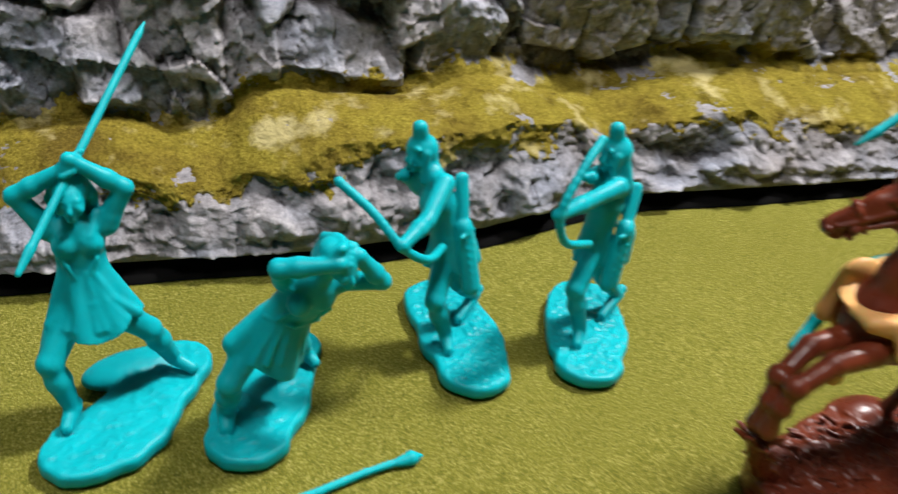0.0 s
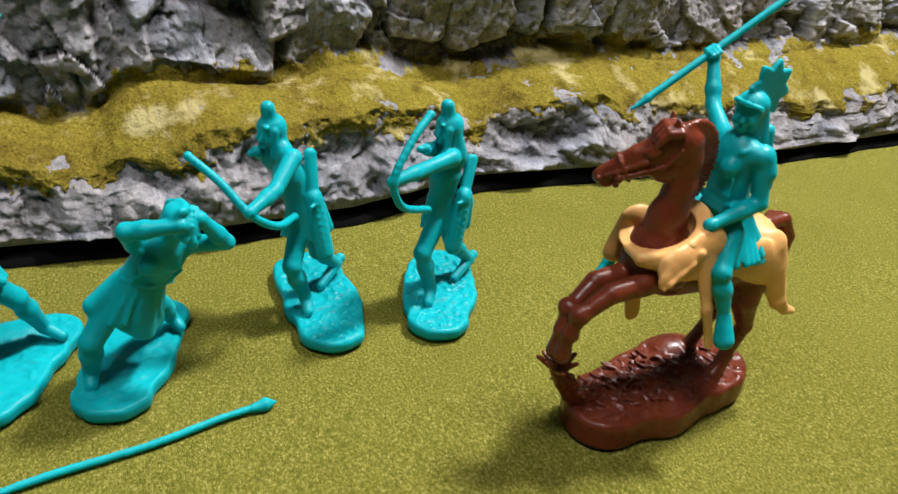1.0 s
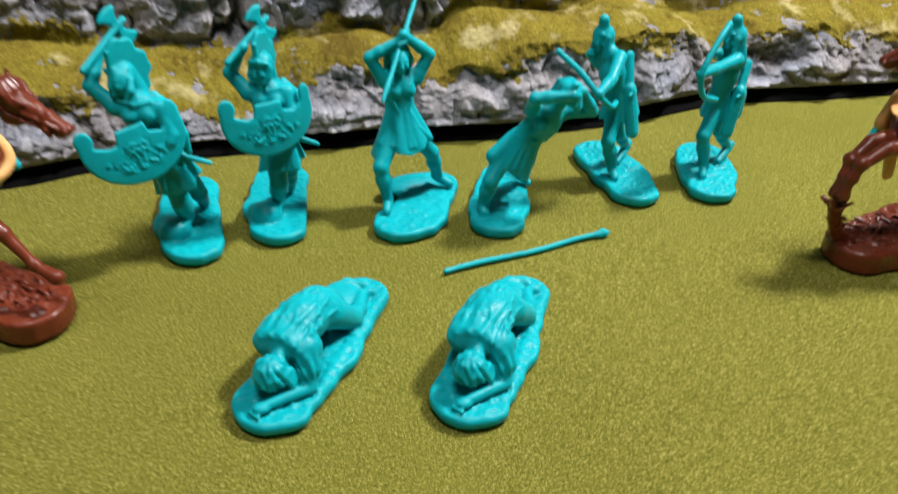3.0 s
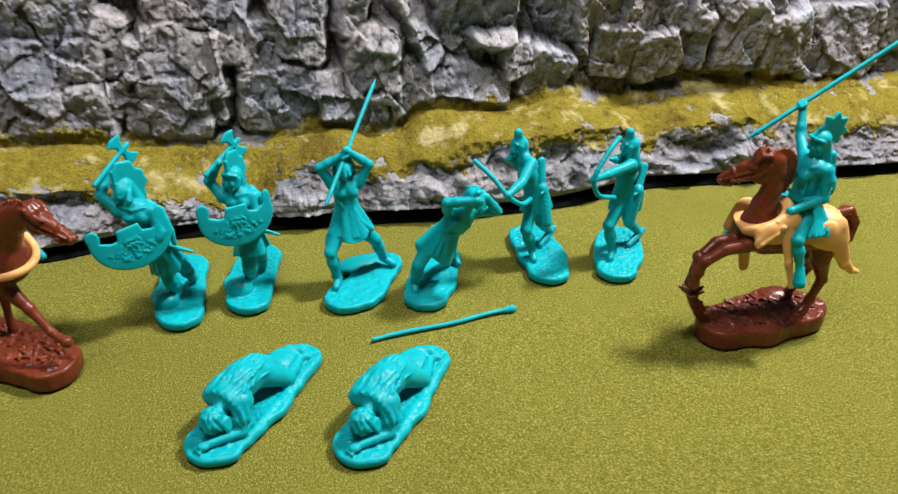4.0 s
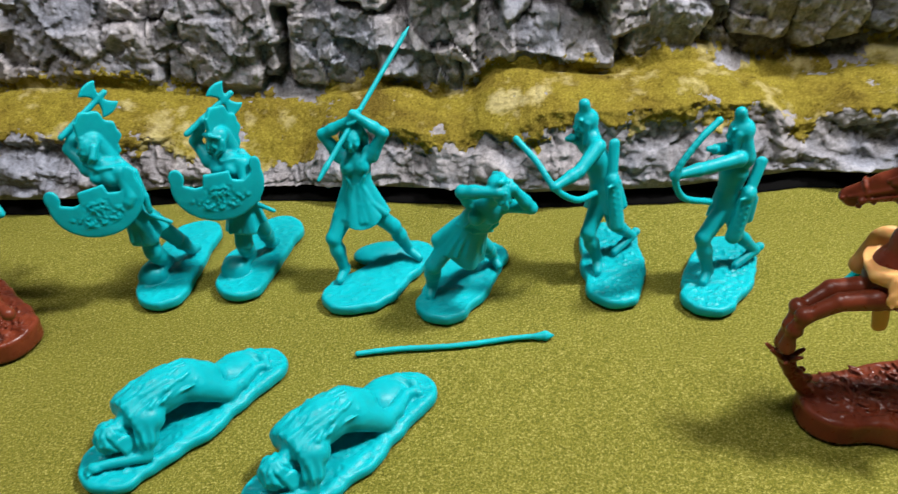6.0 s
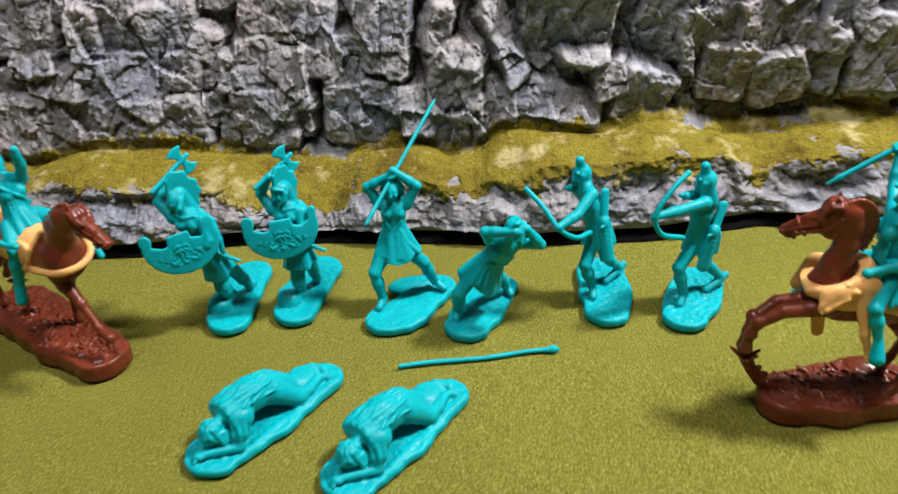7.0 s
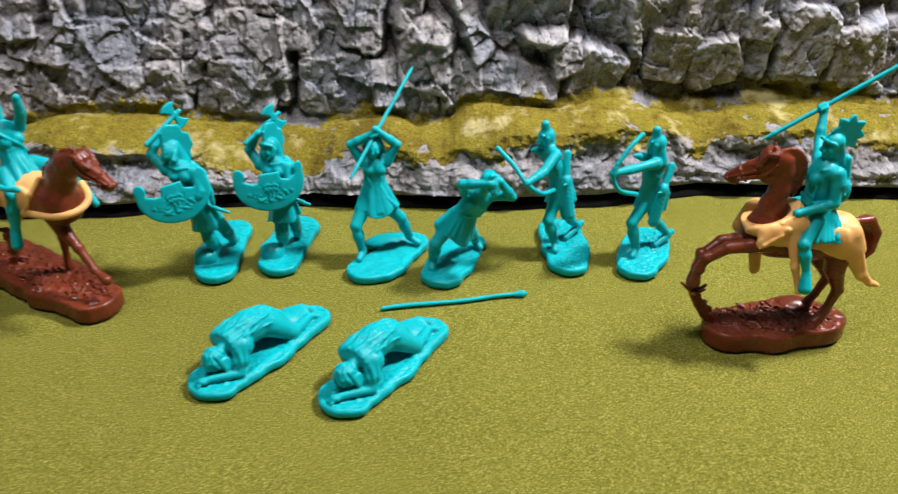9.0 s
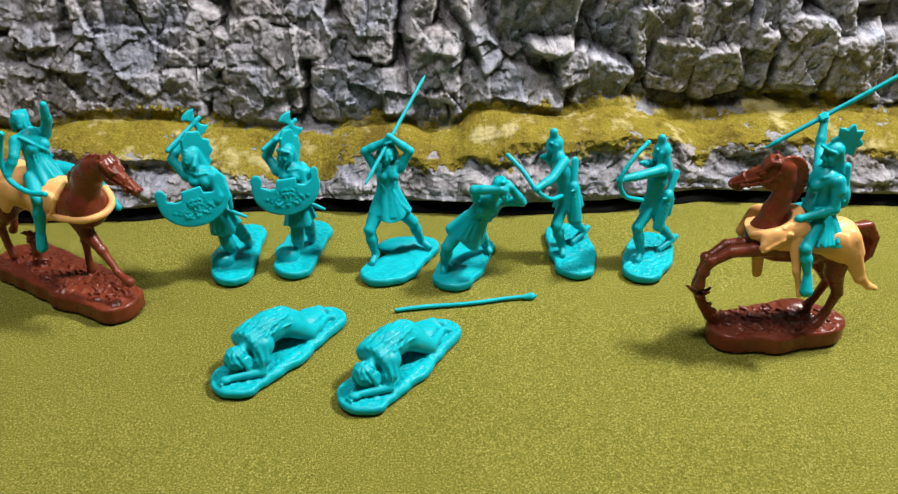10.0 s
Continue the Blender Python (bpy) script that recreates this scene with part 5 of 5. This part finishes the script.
def rearing_hide():
    side = ((0, 1, 0), 0.34)
    c = Clay(0.34, 0.08)
    # The skin over back, flanks and shoulders.
    c.chain([(-7, 2, 41), (5, 1.5, 40.6), (14.0, 1.8, 40.8)], [8.9, 8.5, 7.9], 1.5)
    c.blob((14.2, 2.0, 40.6), (7.8, 7.4, 8.5), 1.2).blob((-10.8, 1.4, 44.0), (9.0, 8.7, 10.4), 2.5)
    c.limb((-6, 1.2, 49), (-11, 1.0, 50), 6.6, 7.4, 2.0)
    # Neck opening, open breast, near and far hem.
    c.cut_below((-18, 0, 46.9), (0.42, 0.03, -0.9), (-40, -30, 0), (2, 30, 75))
    c.blob((-11.6, 0.9, 51), (6.6, 5.9, 7.5), 0, cut=True)
    c.cut_below((-12.6, 0, 40), (1, -0.28, 0.16), (-40, -5.6, 0), (-8, 5.4, 44.4))
    c.cut_below((0, -9, 40.6), (0.10, 0.05, 1), (-40, -30, 0), (60, 2, 60))
    c.cut_below((0, 10, 38.0), (0, 0, 1), (-40, 2, 0), (60, 30, 60))
    c.limb((9.6, -6.0, 42.6), (16.8, -5.2, 38.2), 5.2, 4.2, 1.2, side).limb((15.4, -3.8, 44), (18.6, -3.2, 38.4), 4.0, 3.3, 1.2, ((0.3, 1, 0), 0.55))
    c.chain([(-3.4, -4.8, 52.0), (-10.5, -6.6, 49.6), (-15.6, -5.8, 46.9), (-18.6, -2.4, 45.8), (-18.6, 1.6, 45.9)], [0.9, 0.9, 0.9, 1.3, 1.0], 0.8)
    ob = c.thing("hide_saddlecloth", TAN, (106.0, -53, 0.9), "tan plastic animal skin saddlecloth draped over the rearing toy horse", "saddlecloth", "saddlecloths")
    c = Clay(0.34, 0.08)
    c.limb((17.0, -4.8, 38.4), (23.0, -4.8, 28.6), 3.8, 2.0, 0.8, ((0.2, 1, 0), 0.42)).limb((23.0, -4.8, 28.6), (27.0, -4.2, 25.2), 1.9, 1.3, 0.6, ((0.2, 1, 0), 0.7)).limb((27.0, -4.2, 25.2), (30.4, -3.6, 23.8), 1.4, 0.9, 0.4)
    c.part("hind_paw", TAN, ob)
    c = Clay(0.34, 0.08)
    c.limb((-4.6, -5.6, 48.0), (-14.4, -6.9, 45.6), 4.6, 3.2, 1.0, ((0, 1, 0), 0.4)).limb((-12.0, -7.4, 46.0), (-16.2, -8.4, 43.4), 3.2, 2.0, 1.0, ((0, 1, 0), 0.42))
    c.limb((-14.4, -6.6, 46.2), (-18.6, -3.0, 45.6), 2.2, 1.6, 1.0, ((0.6, 1, 0), 0.5))
    for n in (-1, 1):
        c.limb((-11.4 + 1.3 * n, -8.4, 45.4 + 0.9 * n), (-14.6 + 0.9 * n, -8.9, 43.8 + 0.8 * n), 0.5, 0.4, 0.5)
        c.blob((-9.8 + 1.6 * n, -8.0, 46.6 + 1.3 * n), (1.0, 0.5, 0.9), 0.6)
        c.blob((-16.4 + 0.6 * n, -9.2, 42.6 + 0.5 * n), 0.45, 0.3)
    c.limb((-12.6, -8.5, 45.0), (-16.0, -9.1, 43.0), 0.6, 0.7, 0.5)
    c.part("animal_head", TAN, ob)
    c = Clay(0.34, 0.08)
    c.limb((-5.2, -6.6, 46), (-3.0, -8.4, 34), 2.8, 1.4, 0.8, side).limb((-3.0, -8.4, 34), (-0.6, -8.8, 26.6), 1.3, 1.0, 0.6, ((0, 1, 0), 0.6))
    for n in range(4):
        c.limb((-1.4 + 0.55 * n, -8.9, 26.6), (-1.0 + 0.55 * n, -9.2, 24.4 - 0.3 * (n % 2)), 0.5, 0.38, 0.15)
    c.part("fore_paw", TAN, ob)
    c = Clay(0.34, 0.08)
    c.limb((-13.0, 7.2, 48.0), (-16.8, 7.6, 42.0), 4.4, 2.9, 0.8, ((0.2, 1, 0), 0.45))
    c.part("far_shoulder_flap", TAN, ob)
    c = Clay(0.34, 0.08)
    c.limb((-10.4, 9.0, 41), (-8.8, 6.8, 24.6), 3.0, 1.9, 0.6, ((0, 1, 0), 0.5))
    c.part("far_fore_paw", TAN, ob)


def lance_rider():
    c = Clay(0.33)
    hip = np.array((5.6, 1.5, 49.2))
    leg(c, (2.8, -4.4, 49.4), (-1.4, -8.4, 43.0), (0.8, -10.4, 33.0), (0.4, -12.6, 29.0), (2.6, 1.95, 1.2))
    c.limb((0.8, -10.5, 32.8), (0.5, -12.3, 28.4), 1.5, 2.2, 0.4).blob((-1.6, -9.2, 43.0), (1.7, 1.5, 1.8), 0.5)
    leg(c, (3.5, 7.0, 50), (-7.6, 11.2, 46.4), (-15.2, 10.2, 37.2), (-20.2, 8.8, 33.0), (3.0, 2.1, 1.15))
    c.cone(hip + (-0.4, 0, 6.0), hip + (0.9, -2.4, -6.2), 3.8, 7.5, 0.5, ((0.2, 1, 0), 1.0), (7, 0.4), 0.7, (-0.22, 0.1, 0))
    for n in range(12):
        g = -2.9 + 0.27 * n + 0.08 * math.sin(5 * n)
        c.chain([hip + (3.6 * math.cos(g), 3.8 * math.sin(g), 5.6), hip + (0.6 + 5.6 * math.cos(g + 0.1), -0.5 + 5.6 * math.sin(g + 0.1), 0.4), hip + (0.7 + 7.0 * math.cos(g), -2.6 + 7.4 * math.sin(g), -5.2 + 1.4 * math.cos(g))], [0.4, 0.55, 0.8], 0.3)
    # Trunk with a waist, draped cloth and a sash.
    c.limb(hip + (0, 0, 5.2), (4.6, 1.4, 58.0), 4.4, 4.2, 1.2, ((1, 0, 0), 0.9))
    c.limb((4.6, 1.4, 58.0), (4.4, 1.4, 64.4), 4.2, 5.0, 1.2, ((1, 0, 0), 0.84))
    c.blob((0.9, -1.0, 62.8), (2.0, 2.0, 2.2), 1.0).blob((0.9, 3.8, 62.8), (2.0, 2.0, 2.2), 1.0)
    for n in range(7):
        c.chain([(1.0 + 0.25 * n, -2.8 + 1.2 * n, 60.8 - 0.3 * n), (0.9 + 0.1 * n, -2.6 + 1.0 * n, 57.2), (0.6, -2.4 + 1.0 * n, 53.6)], [0.35, 0.4, 0.45], 0.8)
    c.limb((1.4, -2.9, 55.2), (6.6, -3.4, 54.6), 0.7, 0.7, 0.4).limb((1.2, -2.4, 55.2), (1.2, 5.0, 55.2), 0.7, 0.7, 0.4)
    c.limb((5.4, -3.6, 65.6), (4.8, 6.4, 66.4), 2.1, 2.1, 1.4)
    c.chain([(6.4, -3.2, 67.4), (2.0, -2.2, 66.4), (0.6, 2.4, 63.0), (1.6, 5.2, 58.4)], [0.7, 0.6, 0.6, 0.5], 0.4)
    c.limb((4.8, 1.5, 66), (4.6, 1.5, 71), 1.9, 1.8)
    face_on(c, (4.6, 1.4, 73.0), (-1, -0.55, -0.15), 2.75)
    # Helmet with a pointed brow, cheek guards and a neck guard under a star of plumes.
    c.blob((5.4, 1.6, 74.8), (3.3, 3.2, 2.8), 0.4)
    for n in (-1, 1):
        c.limb((4.6, 1.4 + 2.5 * n, 74.2), (4.0, 1.3 + 2.2 * n, 70.4), 0.9, 0.5, 0.4)
    c.chain([(4.2, -1.9, 75.0), (1.7, -0.6, 75.8), (1.4, 2.2, 75.9), (3.6, 4.4, 75.0)], [0.35, 0.5, 0.5, 0.35], 0.6)
    c.limb((6.2, 1.5, 73.4), (7.6, 1.5, 67.6), 2.5, 2.1, 0.6)
    for n in range(4):
        c.limb((7.6, -0.4 + 1.2 * n, 73.6), (9.2, -0.6 + 1.4 * n, 67.4), 0.6, 0.6, 0.25)
    c.plate((9.4, 2.2, 77.4), (1.0, 0.12, 0.0), (0, 0, 1), fan_shape, 10, 1.15, 0.2)
    arm(c, (6.2, -3.8, 65.6), (6.6, -5.8, 56.4), (-4.0, -5.2, 52.8), 1.75)
    c.limb((6.6, -3.6, 65.8), (7.2, -4.8, 62.6), 2.2, 2.05, 0.6)
    arm(c, (4.8, 6.6, 66.6), (7.2, 13.6, 70.4), (9.2, 18.6, 78.6), 1.7)
    for n in range(3):
        c.limb((7.6 + 0.9 * n, 17.4, 79.8 + 0.4 * n), (8.0 + 0.9 * n, 20.2, 80.4 + 0.4 * n), 0.6, 0.6, 0.2)
    rod(c, (43.4, 17.6, 103.2), (-5.2, 20.1, 70.6), 0.85, 0)
    c.limb((-5.2, 20.1, 70.5), (-8.8, 20.3, 68.3), 0.95, 0.3, 0.3)
    c.limb((10.8, 1.0, 69.0), (12.2, 0.6, 57.6), 1.5, 1.9, 0.4).blob((11.8, -0.4, 58.4), (1.8, 2.6, 4.2), 0.6)
    c.limb((10.8, -3.0, 58), (12.8, 3.0, 61), 0.5, 0.5, 0.3)
    c.thing("toy_rider", TURQUOISE, (105.2, -53.2, 1.0), "turquoise plastic toy rider with a raised lance and star crest", FIGURE, "toy riders")


ALONG, ASIDE, SPOT = np.array((0.85, -0.53, 0)), np.array((0.53, 0.85, 0)), np.array((20.0, -8.0, 0))


def on(a, o, z):
    """A place by the cantering horse: a ahead along it, o to its far side, z up."""
    return tuple(SPOT + a * ALONG + o * ASIDE + np.array((0, 0, z)))


def running_horse():
    c = Clay(0.4)
    c.pad([(*on(2, -3, 0)[:2], 9.2), (*on(-20, -2, 0)[:2], 11), (*on(-56, 0, 0)[:2], 11.5)], 7.0, pebble=0.9, grain=0.4, edge=1.3, lip=0.0)
    grass_strokes(c, lambda u, v: on(-25 + 34 * u, -1.5 + 8.5 * v, 0)[:2], 170, 7.0)
    c.chain([on(-8, 0, 42), on(-28, 0, 41), on(-50, 0, 42)], [7.8, 8.0, 8.2], 1.5)
    c.blob(on(-6, 0, 42), (7, 7, 8), 1.5).blob(on(-53, 0, 42), (8.4, 8.4, 9), 1.5)
    c.chain([on(-7, 0, 46), on(-3.6, 0, 53), on(0.8, 0, 57.6), on(6, 0, 60.6)], [7.0, 5.9, 5.0, 3.8], 1.0, (ASIDE, 0.72))
    for n in range(14):
        t = n / 13
        q = np.array(on(-13 + 20.5 * t, 0, 52 + 12.0 * math.sin(1.5 * t)))
        c.limb(q - (0, 0, 1.2), q + (-0.4, 0.4 * (-1) ** n, 1.2), 1.15, 0.7, 0.2)
    horse_head(c, on(9.6, 0, 61.4), on(22.6, 0, 55.6), ASIDE)
    c.chain([on(-9, -3, 38), on(-6.0, -3.2, 32.4), on(0.6, -3.0, 26.2), on(7.0, -3.0, 18.8), on(9.4, -3.0, 17.4)], [4.2, 2.8, 1.7, 1.2, 1.3], 0.8)
    c.blob(on(0.4, -3.0, 26.4), 2.0, 0.4).blob(on(7.2, -3.0, 18.8), 1.65, 0.4).limb(on(9.4, -3.0, 17.6), on(12.6, -3.0, 16.2), 1.4, 2.0, 0.3)
    c.chain([on(-10, 3, 38), on(-16.5, 3.4, 29), on(-18.6, 3.6, 22.6), on(-19.6, 3.8, 14), on(-19.4, 3.8, 9)], [4.2, 2.8, 1.7, 1.25, 1.9], 0.8)
    c.blob(on(-18.4, 3.6, 22.6), 2.0, 0.4)
    c.chain([on(-55, -4, 40), on(-52, -5, 30), on(-60, -5, 22), on(-58, -5, 13), on(-56, -5, 9)], [5.6, 3.8, 1.9, 1.4, 1.9], 0.8)
    c.chain([on(-55, 4, 40), on(-57, 5, 30), on(-66, 5, 23), on(-68, 5, 16), on(-70, 5, 13)], [5.6, 3.6, 1.9, 1.4, 1.9], 0.8)
    c.chain([on(-61, 0, 47), on(-67, 0, 47), on(-71, 0, 40), on(-73, 0, 30)], [2.2, 3.0, 3.0, 1.0], 0.8)
    c.chain([on(-44, -3, 7), on(-42, -3, 14), on(-44, -3, 22)], [2.2, 1.6, 1.2], 0.8)
    shrub(c, on(-43, -3, 8), on(-43.5, -3, 21), 18, 3.4)
    c.thing("toy_horse", BROWN, (-165, -15, 0), "dark brown plastic toy horse cantering on a long base", "toy horse", "toy horses")


def running_hide():
    c = Clay(0.36, 0.12)
    flat = (ASIDE, 0.3)
    c.chain([on(-17, 0, 42), on(-30, 0, 41.4), on(-48, 0, 42.4)], [8.6, 8.7, 9.0], 0.8)
    c.cut_below(on(-30, -10, 34.5), (0.05, 0, 1), (-80, -80, 0), (80, 80, 60))
    c.cut_below(on(-14.5, 0, 46), (-0.85, 0.53, 0.1), (-80, -80, 0), (80, 80, 80))
    c.limb(on(-18, -7.6, 44), on(-25, -8.2, 37.5), 4.4, 4.6, 1.0, flat).limb(on(-42, -8.4, 42), on(-46, -8.4, 36), 5.0, 3.4, 1.0, flat)
    ob = c.thing("hide_saddlecloth", TAN, (-165, -15, 0), "tan plastic saddlecloth with a chest strap on the cantering toy horse", "saddlecloth", "saddlecloths")
    c = Clay(0.36, 0.12)
    bow_of(c, [on(-17.5, -8.6, 38.5), on(-9, -8.2, 39.4), on(-2.2, -6.4, 39.8), on(1.2, -3.0, 40.4), on(2.2, 0.6, 41.2), on(1.0, 4.4, 42.2), on(-2.0, 7.2, 43.6), on(-6, 8.6, 46)], 1.25)
    c.part("chest_strap", TAN, ob)
    c = Clay(0.36, 0.12)
    c.chain([on(-12.5, -3, 51), on(-13.5, -7, 46), on(-17.2, -8.8, 38)], [0.9, 1.0, 1.1], 0.6)
    c.part("front_hem", TAN, ob)


def bow_rider():
    c = Clay()
    leg(c, on(-29, -4.6, 50), on(-21.5, -9.0, 44.5), on(-22.5, -11.0, 30), on(-21.5, -12.6, 25.4), (3.1, 2.3, 1.6))
    c.limb(on(-22.6, -11.0, 30), on(-22.4, -11.8, 25.4), 1.8, 2.1, 0.4)
    leg(c, on(-27, 5, 51), on(-14, 9.5, 49.5), on(-9, 11.5, 41), on(-5.5, 11.8, 36.6), (3.1, 2.4, 1.6))
    c.cone(on(-30, 0, 56.5), on(-26.5, 0, 46), 3.8, 7.6, 0.4, (ALONG, 0.9), (10, 0.6), 0.6)
    for n in range(8):
        g = -2.4 + 0.45 * n
        c.limb(on(-30 + 3.6 * math.cos(g), 3.6 * math.sin(g), 55), on(-26.6 + 6.6 * math.cos(g), 7.2 * math.sin(g), 47), 0.5, 0.8, 0.35)
    c.limb(on(-30, 0, 54), on(-30.6, 0, 58.5), 4.3, 4.0, 1.2, (ALONG, 0.84)).limb(on(-30.6, 0, 58.5), on(-31, 0, 63.6), 4.0, 4.8, 1.2, (ALONG, 0.8))
    c.blob(on(-27.8, -2.4, 61.2), (1.9, 1.9, 2.1), 1.2).blob(on(-27.8, 2.6, 61.2), (1.9, 1.9, 2.1), 1.2)
    c.limb(on(-32, -5.0, 64), on(-30, 5.2, 64.8), 2.1, 2.1, 1.4)
    for n in range(6):
        c.chain([on(-28.0, -3.6 + 1.5 * n, 62.4 - 0.3 * n), on(-27.0, -3.2 + 1.2 * n, 58.6), on(-26.6, -3.4 + 1.3 * n, 55.2)], [0.35, 0.4, 0.5], 0.4)
    c.chain([on(-30, -4.8, 66), on(-26.6, -2.2, 63.2), on(-26.4, 2.0, 59.4), on(-27.4, 4.4, 56.2)], [0.6, 0.55, 0.55, 0.5], 0.4)
    c.limb(on(-31, 0, 64), on(-33, 0, 69), 1.9, 1.8)
    face_on(c, on(-33.6, -0.4, 70.2), (0.75, -0.7, -0.25), 2.7)
    c.blob(on(-34.4, 0, 71.4), (3.0, 3.0, 2.7), 0.4)
    for n in range(8):
        g = -1.7 + 0.45 * n
        c.chain([on(-34.2 - 1.4 * math.cos(g), 2.4 * math.sin(g), 73.4), on(-35.0 - 2.0 * math.cos(g), 3.0 * math.sin(g), 70.6 + 0.4 * math.sin(3 * n)), on(-35.6 - 1.4 * math.cos(g), 2.8 * math.sin(g), 67.0)], [0.7, 0.8, 0.6], 0.25)
    arm(c, on(-32.4, -5.2, 64.4), on(-30.0, -8.8, 59.8), on(-30.8, -12.0, 54.2), 1.8)
    arm(c, on(-29.5, 5.0, 64.6), on(-26.0, 4.6, 70.0), on(-23.6, 3.2, 75.0), 1.9)
    c.limb(on(-23.8, 3.2, 74), on(-22.8, 2.8, 77.6), 1.6, 1.3, 0.4)
    bow_of(c, [on(-28.0, -12.0, 70), on(-31.8, -12.4, 61), on(-31.4, -12.6, 54), on(-27.4, -12.6, 50.6), on(-19, -12.4, 49.2), on(-11.8, -11.8, 50.2)])
    c.thing("toy_rider", TURQUOISE, (-165, -15, 0), "turquoise plastic toy rider holding a bow on the cantering horse", FIGURE, "toy riders")


rearing_horse()
rearing_hide()
lance_rider()
running_horse()
running_hide()
bow_rider()
